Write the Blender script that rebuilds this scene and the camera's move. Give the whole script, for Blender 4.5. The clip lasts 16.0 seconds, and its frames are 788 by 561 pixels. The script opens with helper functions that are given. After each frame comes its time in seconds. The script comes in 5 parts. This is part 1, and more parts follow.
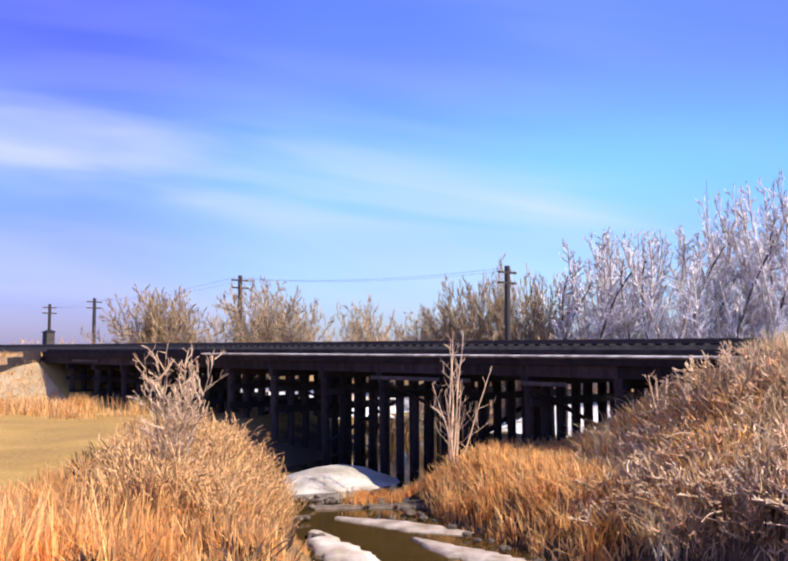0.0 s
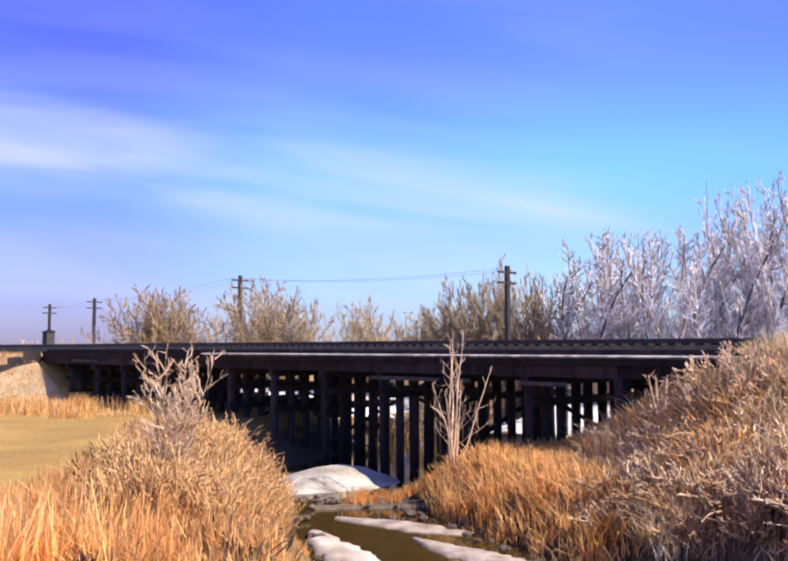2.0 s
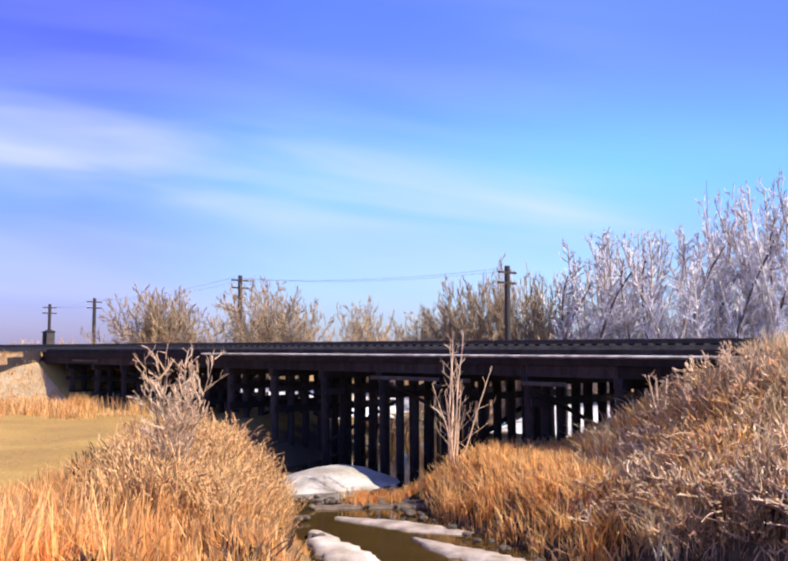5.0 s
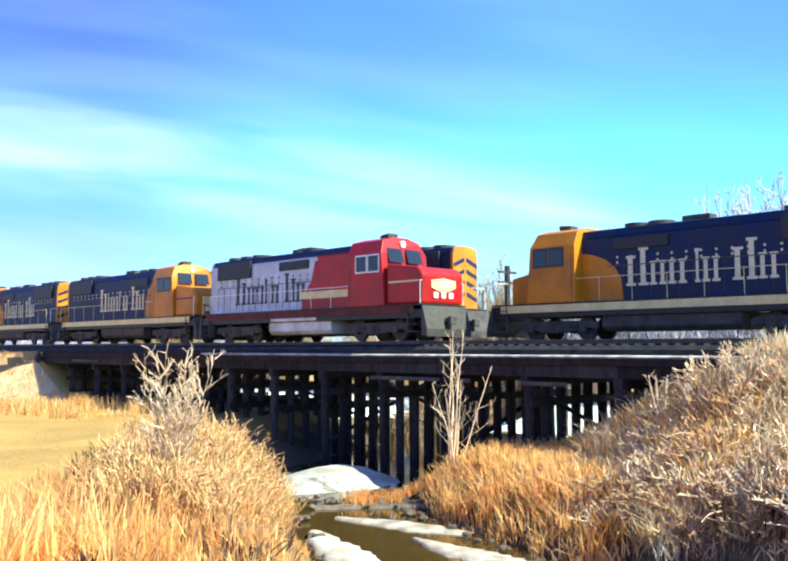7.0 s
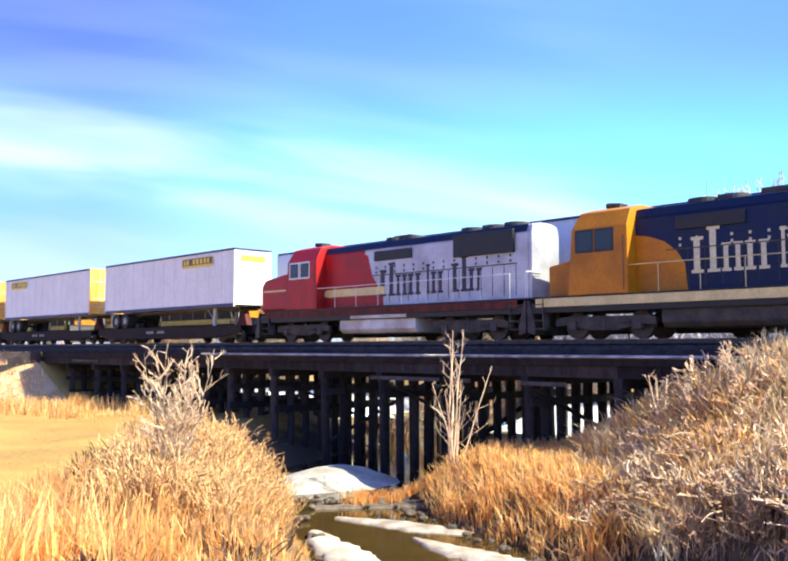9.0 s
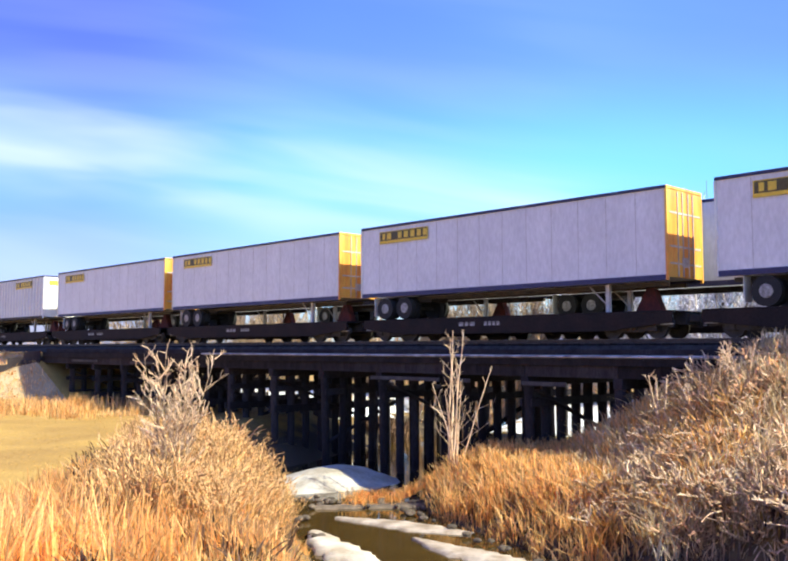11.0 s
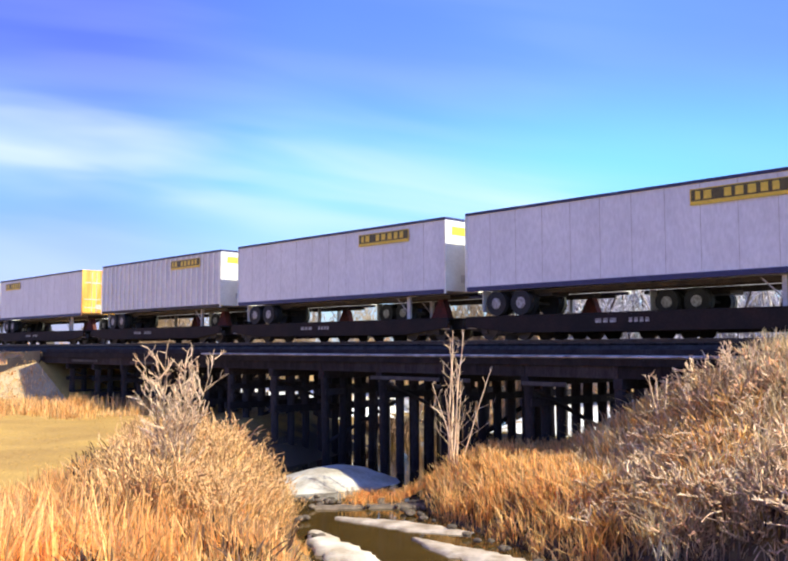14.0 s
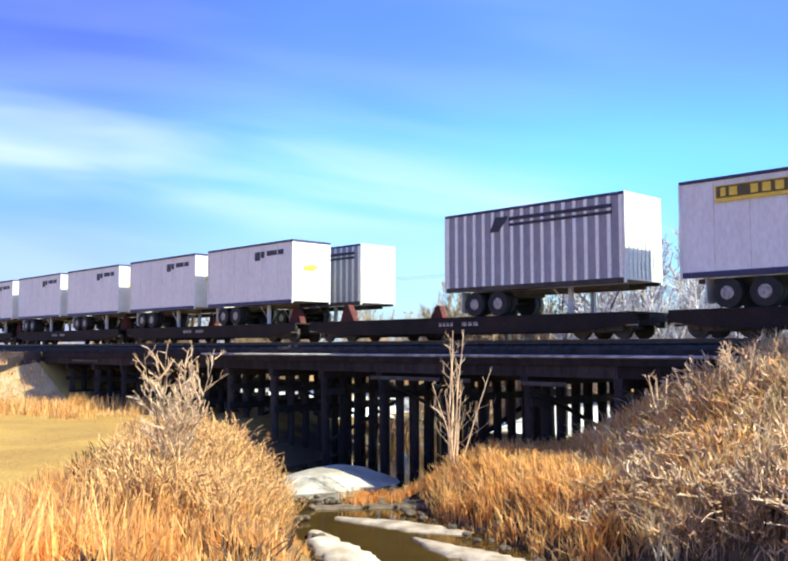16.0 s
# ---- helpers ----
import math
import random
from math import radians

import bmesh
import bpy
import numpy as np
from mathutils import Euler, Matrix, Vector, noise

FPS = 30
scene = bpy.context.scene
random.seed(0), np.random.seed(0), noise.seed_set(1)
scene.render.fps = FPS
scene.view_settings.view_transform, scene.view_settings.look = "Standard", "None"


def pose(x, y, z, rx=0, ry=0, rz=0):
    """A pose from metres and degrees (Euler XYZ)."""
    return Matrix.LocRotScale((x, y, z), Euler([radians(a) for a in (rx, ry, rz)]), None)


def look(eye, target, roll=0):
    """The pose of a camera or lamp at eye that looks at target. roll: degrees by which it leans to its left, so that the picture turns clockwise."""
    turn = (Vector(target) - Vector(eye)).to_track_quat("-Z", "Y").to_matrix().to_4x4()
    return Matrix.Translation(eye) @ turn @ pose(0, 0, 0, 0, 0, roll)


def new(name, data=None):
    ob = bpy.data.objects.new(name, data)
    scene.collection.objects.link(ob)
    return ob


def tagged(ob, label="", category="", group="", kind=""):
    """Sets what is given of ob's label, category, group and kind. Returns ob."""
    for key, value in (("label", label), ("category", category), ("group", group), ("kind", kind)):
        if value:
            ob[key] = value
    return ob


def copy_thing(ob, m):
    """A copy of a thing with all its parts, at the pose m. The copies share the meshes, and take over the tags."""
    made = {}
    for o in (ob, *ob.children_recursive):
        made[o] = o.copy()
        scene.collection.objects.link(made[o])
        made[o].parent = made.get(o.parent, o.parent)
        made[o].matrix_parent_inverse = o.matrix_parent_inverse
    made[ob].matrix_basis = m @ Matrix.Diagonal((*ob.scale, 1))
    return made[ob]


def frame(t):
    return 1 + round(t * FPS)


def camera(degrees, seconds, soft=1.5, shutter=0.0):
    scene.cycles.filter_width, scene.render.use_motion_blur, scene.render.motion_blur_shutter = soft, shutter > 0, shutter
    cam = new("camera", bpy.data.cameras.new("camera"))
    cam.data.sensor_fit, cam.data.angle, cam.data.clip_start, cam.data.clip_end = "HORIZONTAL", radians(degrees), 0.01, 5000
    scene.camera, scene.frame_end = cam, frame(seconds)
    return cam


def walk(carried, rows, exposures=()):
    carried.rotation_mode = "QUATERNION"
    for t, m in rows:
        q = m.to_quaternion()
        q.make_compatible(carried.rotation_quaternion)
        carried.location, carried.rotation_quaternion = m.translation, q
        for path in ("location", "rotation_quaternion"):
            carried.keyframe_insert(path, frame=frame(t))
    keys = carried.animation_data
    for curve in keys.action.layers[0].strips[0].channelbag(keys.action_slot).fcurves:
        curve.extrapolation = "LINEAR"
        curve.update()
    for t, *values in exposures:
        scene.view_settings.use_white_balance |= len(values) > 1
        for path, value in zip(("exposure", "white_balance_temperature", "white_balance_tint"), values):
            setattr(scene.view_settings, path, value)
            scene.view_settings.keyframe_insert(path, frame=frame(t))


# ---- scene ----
# ---------------------------------------------------------------- camera
EYE = 5.6                      # eye height over the water of the creek
cam = camera(48.04, 16.0, soft=2.2)
CAM_POSE = pose(0, 0, EYE, 94.42, 0, 0)
walk(cam, [(0.0, CAM_POSE), (16.0, CAM_POSE)],
     exposures=[(0.0, 0.65, 6560, 9), (4.2, 0.65, 6560, 9), (5.6, 0.7, 6500, 8), (6.3, 0.88, 6450, -5), (6.8, 1.28, 6000, -22), (7.4, 1.36, 6050, -21), (8.4, 1.36, 6250, -14), (9.2, 1.36, 6500, -9),
                (10.2, 1.2, 6500, -8), (11.2, 1.02, 6650, -8), (12.5, 0.98, 6700, -7), (14.0, 0.96, 6600, -4), (15.2, 1.02, 6550, -11), (16.0, 1.03, 6600, -14)])

# ---------------------------------------------------------------- sun and sky
SUN_FROM = Vector((0.664, -0.333, 0.669)).normalized()
sun = new("sun", bpy.data.lights.new("sun", "SUN"))
sun.data.energy, sun.data.angle, sun.data.color = 5.0, radians(0.6), (1.0, 0.9, 0.74)
sun.matrix_world = look((0, 0, 60), Vector((0, 0, 60)) - SUN_FROM)

world = bpy.data.worlds.new("sky")
scene.world = world
world.use_nodes = True
nt = world.node_tree
for n in list(nt.nodes):
    nt.nodes.remove(n)
w_out = nt.nodes.new("ShaderNodeOutputWorld")
w_bg = nt.nodes.new("ShaderNodeBackground")
w_bg.inputs["Strength"].default_value = 0.098
w_sky = nt.nodes.new("ShaderNodeTexSky")
w_sky.sky_type = "NISHITA"
w_sky.sun_disc = False
w_sky.sun_elevation = math.asin(SUN_FROM.z)
w_sky.sun_rotation = math.atan2(SUN_FROM.x, SUN_FROM.y)
w_sky.air_density, w_sky.dust_density, w_sky.ozone_density = 1.0, 0.6, 3.0
w_co = nt.nodes.new("ShaderNodeTexCoord")
w_sep = nt.nodes.new("ShaderNodeSeparateXYZ")
nt.links.new(w_co.outputs["Generated"], w_sep.inputs[0])
# the film's blue deepens quickly above the pale horizon
w_ramp = nt.nodes.new("ShaderNodeValToRGB")
w_ramp.color_ramp.interpolation = "EASE"
for k, (pos, col) in enumerate([(0.0, (0.66, 0.64, 1.05, 1)), (0.10, (0.74, 0.78, 1.25, 1)), (0.20, (0.74, 0.98, 1.55, 1)), (0.32, (0.72, 0.70, 1.9, 1)), (0.6, (0.65, 0.66, 1.3, 1))]):
    e = w_ramp.color_ramp.elements[k] if k < 2 else w_ramp.color_ramp.elements.new(pos)
    e.position, e.color = pos, col
nt.links.new(w_sep.outputs["Z"], w_ramp.inputs[0])
w_mul = nt.nodes.new("ShaderNodeMix")
w_mul.data_type, w_mul.blend_type = "RGBA", "MULTIPLY"
w_mul.inputs[0].default_value = 1.0
nt.links.new(w_sky.outputs[0], w_mul.inputs[6])
nt.links.new(w_ramp.outputs[0], w_mul.inputs[7])
# cirrus: streaks in the flat projection of the sky, sinking to the right
def sky_math(op, a, b=None, c=None):
    n = nt.nodes.new("ShaderNodeMath")
    n.operation = op
    for k, v in enumerate((a, b, c)):
        if v is None:
            continue
        if isinstance(v, (int, float)):
            n.inputs[k].default_value = v
        else:
            nt.links.new(v, n.inputs[k])
    return n.outputs[0]


def sky_ramp(value, stops):
    n = nt.nodes.new("ShaderNodeValToRGB")
    n.color_ramp.interpolation = "EASE"
    for k, (pos, v) in enumerate(stops):
        e = n.color_ramp.elements[k] if k < 2 else n.color_ramp.elements.new(pos)
        e.position, e.color = pos, (v, v, v, 1)
    nt.links.new(value, n.inputs[0])
    return n.outputs[0]


w_ahead = sky_math("MAXIMUM", sky_math("ABSOLUTE", w_sep.outputs["Y"]), 0.2)
w_a = sky_math("DIVIDE", w_sep.outputs["X"], w_ahead)
w_b = sky_math("DIVIDE", w_sep.outputs["Z"], w_ahead)
w_q = sky_math("MULTIPLY_ADD", w_a, 0.15, w_b)
w_xyz = nt.nodes.new("ShaderNodeCombineXYZ")
nt.links.new(sky_math("MULTIPLY", w_a, 2.2), w_xyz.inputs[0])
nt.links.new(sky_math("MULTIPLY", w_q, 15.0), w_xyz.inputs[1])
w_noise = nt.nodes.new("ShaderNodeTexNoise")
w_noise.inputs["Scale"].default_value, w_noise.inputs["Detail"].default_value = 1.0, 3.0
w_noise.inputs["Roughness"].default_value, w_noise.inputs["Distortion"].default_value = 0.42, 0.35
nt.links.new(w_xyz.outputs[0], w_noise.inputs["Vector"])
w_streak = sky_ramp(w_noise.outputs[0], [(0.30, 0.0), (0.75, 1.0)])
w_band = sky_ramp(w_q, [(0.02, 0.35), (0.09, 0.35), (0.165, 1.0), (0.205, 0.85), (0.25, 0.18), (0.4, 0.1)])
w_fade = sky_ramp(sky_math("ADD", w_a, 0.5), [(0.0, 1.0), (0.66, 0.95), (0.84, 0.35), (1.0, 0.2)])
w_cloud = sky_math("MULTIPLY", sky_math("MULTIPLY", sky_math("MULTIPLY", w_streak, w_band), w_fade), 0.75)
w_mix = nt.nodes.new("ShaderNodeMix")
w_mix.data_type = "RGBA"
w_mix.inputs[7].default_value = (5.6, 5.8, 8.6, 1)
nt.links.new(w_cloud, w_mix.inputs[0])
# the blue turns paler and greener towards the sun's side
w_side = nt.nodes.new("ShaderNodeMix")
w_side.data_type = "RGBA"
w_side.inputs[6].default_value, w_side.inputs[7].default_value = (0.80, 0.74, 0.90, 1), (1.18, 1.38, 1.25, 1)
nt.links.new(sky_ramp(sky_math("ADD", w_a, 0.5), [(0.12, 0.0), (0.45, 0.72), (0.72, 1.0), (1.0, 0.75)]), w_side.inputs[0])
w_mul2 = nt.nodes.new("ShaderNodeMix")
w_mul2.data_type, w_mul2.blend_type = "RGBA", "MULTIPLY"
w_mul2.inputs[0].default_value = 1.0
nt.links.new(w_mul.outputs[2], w_mul2.inputs[6])
nt.links.new(w_side.outputs[2], w_mul2.inputs[7])
nt.links.new(w_mul2.outputs[2], w_mix.inputs[6])
nt.links.new(w_mix.outputs[2], w_bg.inputs[0])
nt.links.new(w_bg.outputs[0], w_out.inputs[0])

# ---------------------------------------------------------------- materials
def material(name, base, rough=0.7, metal=0.0, vary=0.25, scale=6.0, fine=60.0, bump=0.0, dirt=None, island=0.0, stretch=(1, 1, 1), spec=0.5, obj=0.0, thin=0.0):
    """Base colour varied at two scales, with relief; dirt: a second colour in blotches; island: how far loose pieces differ."""
    m = bpy.data.materials.new(name)
    m.use_nodes = True
    t = m.node_tree
    b = t.nodes["Principled BSDF"]
    b.inputs["Roughness"].default_value, b.inputs["Metallic"].default_value = rough, metal
    b.inputs["Specular IOR Level"].default_value = spec
    co, mp = t.nodes.new("ShaderNodeTexCoord"), t.nodes.new("ShaderNodeMapping")
    mp.inputs["Scale"].default_value = stretch
    t.links.new(co.outputs["Object"], mp.inputs[0])
    big, small = t.nodes.new("ShaderNodeTexNoise"), t.nodes.new("ShaderNodeTexNoise")
    for n, s in ((big, scale), (small, fine)):
        n.inputs["Scale"].default_value, n.inputs["Detail"].default_value = s, 4.0
        t.links.new(mp.outputs[0], n.inputs["Vector"])
    ramp = t.nodes.new("ShaderNodeValToRGB")
    ramp.color_ramp.elements[0].position, ramp.color_ramp.elements[1].position = 0.36, 0.66
    lo = dirt if dirt else tuple(c * (1 - vary) for c in base)
    ramp.color_ramp.elements[0].color, ramp.color_ramp.elements[1].color = (*lo, 1), (*base, 1)
    t.links.new(big.outputs[0], ramp.inputs[0])
    hsv = t.nodes.new("ShaderNodeHueSaturation")
    rng = t.nodes.new("ShaderNodeMapRange")
    rng.inputs[1].default_value, rng.inputs[2].default_value = 0.3, 0.7
    rng.inputs[3].default_value, rng.inputs[4].default_value = 1 - vary * 0.6, 1 + vary * 0.6
    t.links.new(small.outputs[0], rng.inputs[0])
    value = rng.outputs[0]
    for amount, node, out in ((island, "ShaderNodeNewGeometry", "Random Per Island"), (obj, "ShaderNodeObjectInfo", "Random")):
        if amount:
            g, r2, mu = t.nodes.new(node), t.nodes.new("ShaderNodeMapRange"), t.nodes.new("ShaderNodeMath")
            r2.inputs[3].default_value, r2.inputs[4].default_value = 1 - amount, 1 + amount
            t.links.new(g.outputs[out], r2.inputs[0])
            mu.operation = "MULTIPLY"
            t.links.new(value, mu.inputs[0])
            t.links.new(r2.outputs[0], mu.inputs[1])
            value = mu.outputs[0]
    t.links.new(value, hsv.inputs["Value"])
    t.links.new(ramp.outputs[0], hsv.inputs["Color"])
    t.links.new(hsv.outputs[0], b.inputs["Base Color"])
    if thin:
        tl, mx = t.nodes.new("ShaderNodeBsdfTranslucent"), t.nodes.new("ShaderNodeMixShader")
        mx.inputs[0].default_value = thin
        t.links.new(hsv.outputs[0], tl.inputs["Color"])
        t.links.new(b.outputs[0], mx.inputs[1])
        t.links.new(tl.outputs[0], mx.inputs[2])
        t.links.new(mx.outputs[0], t.nodes["Material Output"].inputs["Surface"])
    if bump:
        bp = t.nodes.new("ShaderNodeBump")
        bp.inputs["Strength"].default_value, bp.inputs["Distance"].default_value = bump, 0.02
        t.links.new(small.outputs[0], bp.inputs["Height"])
        t.links.new(bp.outputs[0], b.inputs["Normal"])
    return m


M = {
    "field": material("stubble_field", (0.43, 0.26, 0.062), 0.95, vary=0.3, scale=0.35, fine=9, bump=0.5, dirt=(0.33, 0.19, 0.045)),
    "ballast": material("ballast", (0.06, 0.055, 0.055), 0.95, vary=0.5, scale=3, fine=25, bump=0.9, spec=0.2),
    "sand": material("pale_sand", (0.66, 0.58, 0.50), 0.85, vary=0.3, scale=1.2, fine=14, bump=0.4, dirt=(0.40, 0.32, 0.24)),
    "timber": material("creosoted_timber", (0.024, 0.018, 0.020), 0.95, vary=0.5, scale=2, fine=22, bump=0.5, dirt=(0.042, 0.034, 0.034), spec=0.2, stretch=(1, 1, 0.25), obj=0.4),
    "timber_grey": material("weathered_timber", (0.10, 0.09, 0.085), 0.9, vary=0.4, scale=1.5, fine=20, bump=0.4, dirt=(0.06, 0.05, 0.05), spec=0.2),
    "tie": material("railway_tie", (0.03, 0.026, 0.026), 0.95, vary=0.5, scale=3, fine=30, bump=0.5, spec=0.2),
    "rail": material("rail_steel", (0.10, 0.075, 0.065), 0.55, metal=0.6, vary=0.3, scale=4, fine=40),
    "rail_head": material("polished_rail", (0.34, 0.32, 0.32), 0.4, metal=1.0, vary=0.15),
    "grass": material("dry_grass", (0.66, 0.42, 0.12), 0.85, vary=0.3, scale=0.7, fine=20, dirt=(0.46, 0.26, 0.08), island=0.55, spec=0.2, thin=0.5),
    "grass_pale": material("pale_dry_grass", (0.89, 0.60, 0.29), 0.85, vary=0.3, scale=0.8, fine=20, dirt=(0.70, 0.37, 0.12), island=0.5, spec=0.2, thin=0.5),
    "grass_frost": material("bleached_dry_grass", (0.84, 0.70, 0.48), 0.85, vary=0.25, scale=0.8, fine=20, dirt=(0.62, 0.46, 0.27), island=0.4, spec=0.2, thin=0.4),
    "grass_red": material("russet_dry_grass", (0.95, 0.65, 0.28), 0.85, vary=0.3, scale=0.6, fine=20, dirt=(0.86, 0.46, 0.16), island=0.5, spec=0.2, thin=0.62),
    "weed": material("brown_weed_stems", (0.86, 0.63, 0.42), 0.85, vary=0.4, scale=0.8, fine=20, dirt=(0.52, 0.34, 0.22), island=0.6, spec=0.2, thin=0.5),
    "twig": material("bare_twigs", (0.84, 0.63, 0.43), 0.85, vary=0.35, scale=0.8, fine=20, dirt=(0.48, 0.31, 0.19), island=0.45, spec=0.2),
    "bark": material("pale_bark", (0.66, 0.57, 0.48), 0.85, vary=0.4, scale=2, fine=25, dirt=(0.36, 0.28, 0.22), bump=0.4, spec=0.2),
    "bark_warm": material("warm_brown_bark", (0.84, 0.62, 0.44), 0.85, vary=0.4, scale=2, fine=25, dirt=(0.5, 0.31, 0.19), bump=0.4, spec=0.2, island=0.3),
    "bark_dark": material("dark_bark", (0.13, 0.10, 0.09), 0.9, vary=0.4, scale=2, fine=25, bump=0.4, spec=0.2),
    "twig_far": material("grey_twigs", (0.80, 0.77, 0.82), 0.85, vary=0.3, scale=0.5, fine=20, dirt=(0.42, 0.37, 0.39), island=0.6, spec=0.2),
    "twig_tan": material("tan_twigs", (0.83, 0.52, 0.26), 0.85, vary=0.3, scale=0.5, fine=20, dirt=(0.52, 0.30, 0.13), island=0.5, spec=0.2),
    "twig_olive": material("olive_brown_twigs", (0.50, 0.36, 0.20), 0.85, vary=0.35, scale=0.4, fine=20, dirt=(0.27, 0.19, 0.14), island=0.6, spec=0.2),
    "pole": material("dark_pole_wood", (0.05, 0.04, 0.04), 0.9, vary=0.4, scale=3, fine=30, stretch=(1, 1, 0.2)),
    "wire": material("line_wire", (0.25, 0.25, 0.3), 0.5, metal=0.8, vary=0.1),
    "stone": material("creek_stone", (0.13, 0.095, 0.07), 0.8, vary=0.5, scale=4, fine=30, bump=0.5, obj=0.4),
    "ice": material("pale_ice", (0.54, 0.45, 0.38), 0.6, vary=0.3, scale=1.5, fine=9, bump=0.6, dirt=(0.30, 0.23, 0.17)),
    "red": material("red_paint", (0.40, 0.008, 0.010), 0.4, vary=0.25, scale=1.2, fine=15, dirt=(0.26, 0.012, 0.012), spec=0.3),
    "silver": material("silver_paint", (0.52, 0.52, 0.58), 0.42, metal=0.25, vary=0.18, scale=0.9, fine=14, dirt=(0.36, 0.34, 0.38)),
    "blue": material("dark_blue_paint", (0.004, 0.012, 0.060), 0.5, vary=0.3, scale=0.9, fine=14, dirt=(0.010, 0.018, 0.045), spec=0.25),
    "yellow": material("yellow_paint", (0.56, 0.205, 0.008), 0.45, vary=0.25, scale=0.8, fine=14, dirt=(0.36, 0.13, 0.008), spec=0.3),
    "cream": material("pale_yellow_paint", (0.72, 0.58, 0.26), 0.45, vary=0.2, scale=1.5, fine=14),
    "black": material("black_paint", (0.012, 0.012, 0.014), 0.55, vary=0.4, scale=2, fine=20),
    "grime": material("sooty_steel", (0.035, 0.03, 0.03), 0.8, vary=0.5, scale=2, fine=22, dirt=(0.075, 0.06, 0.05)),
    "steel": material("worn_wheel_steel", (0.07, 0.06, 0.055), 0.6, metal=0.4, vary=0.3, scale=5, fine=30),
    "tank": material("light_grey_tank", (0.62, 0.61, 0.63), 0.5, vary=0.2, scale=1.2, fine=14, dirt=(0.4, 0.36, 0.34)),
    "trailer": material("pale_grey_aluminium", (0.76, 0.75, 0.78), 0.42, metal=0.0, vary=0.14, scale=0.7, fine=10, dirt=(0.68, 0.67, 0.70), stretch=(1, 1, 0.4)),
    "ribbed_grey": material("dull_grey_aluminium", (0.68, 0.66, 0.67), 0.45, vary=0.16, scale=0.7, fine=10, dirt=(0.56, 0.54, 0.56), stretch=(1, 1, 0.4)),
    # side panel toned dark as painted shade between the bright ribs
    "pup_shade_grey": material("shade_toned_aluminium", (0.32, 0.31, 0.37), 0.5, vary=0.2, scale=0.7, fine=10, dirt=(0.25, 0.24, 0.29), stretch=(1, 1, 0.4)),
    "hitch_red": material("faded_red_steel", (0.13, 0.028, 0.022), 0.75, vary=0.35, scale=3, fine=25, dirt=(0.06, 0.02, 0.018), spec=0.25),
    "trailer_white": material("white_trailer_paint", (0.80, 0.79, 0.76), 0.42, vary=0.1, scale=0.8, fine=10, dirt=(0.66, 0.64, 0.6)),
    "trailer_yellow": material("yellow_ochre_doors", (0.82, 0.50, 0.09), 0.45, vary=0.25, scale=1.2, fine=10, dirt=(0.7, 0.28, 0.05), stretch=(1, 2.5, 0.3)),
    "rib": material("bright_aluminium_post", (0.84, 0.81, 0.75), 0.4, metal=0.2, vary=0.15),
    "rim": material("dark_blue_edge_rail", (0.03, 0.03, 0.11), 0.5, vary=0.3),
    "sign_black": material("sign_dark_olive", (0.11, 0.085, 0.02), 0.5, vary=0.3),
    "sign_yellow": material("sign_yellow", (0.80, 0.56, 0.06), 0.5, vary=0.15),
    "mark_white": material("white_lettering", (0.78, 0.77, 0.74), 0.5, vary=0.15),
    "mark_gold": material("pale_gold_lettering", (0.74, 0.65, 0.42), 0.5, vary=0.2),
    "mark_dark": material("dark_lettering", (0.025, 0.02, 0.045), 0.5, vary=0.3),
    "mark_red": material("red_lettering", (0.55, 0.05, 0.04), 0.5, vary=0.2),
    "car": material("brown_flatcar_paint", (0.026, 0.016, 0.014), 0.8, vary=0.45, scale=1.2, fine=12, dirt=(0.014, 0.011, 0.011), spec=0.25),
    "stencil": material("worn_white_stencil", (0.50, 0.48, 0.46), 0.7, vary=0.5, scale=6, fine=30, dirt=(0.12, 0.10, 0.09)),
    "tyre": material("tyre_rubber", (0.02, 0.02, 0.021), 0.8, vary=0.3),
    "hub": material("dull_wheel_hub", (0.42, 0.41, 0.40), 0.6, vary=0.3, scale=8, fine=30, dirt=(0.2, 0.18, 0.17)),
    "far_wood": material("distant_woods", (0.20, 0.17, 0.19), 0.95, vary=0.3, scale=0.05, fine=0.6),
}


def glossy(name, base, rough, bump, scale):
    m = material(name, base, rough, vary=0.2, scale=0.8, fine=scale, bump=bump)
    m.node_tree.nodes["Principled BSDF"].inputs["IOR"].default_value = 1.33
    m.node_tree.nodes["Principled BSDF"].inputs["Specular IOR Level"].default_value = 0.9
    return m


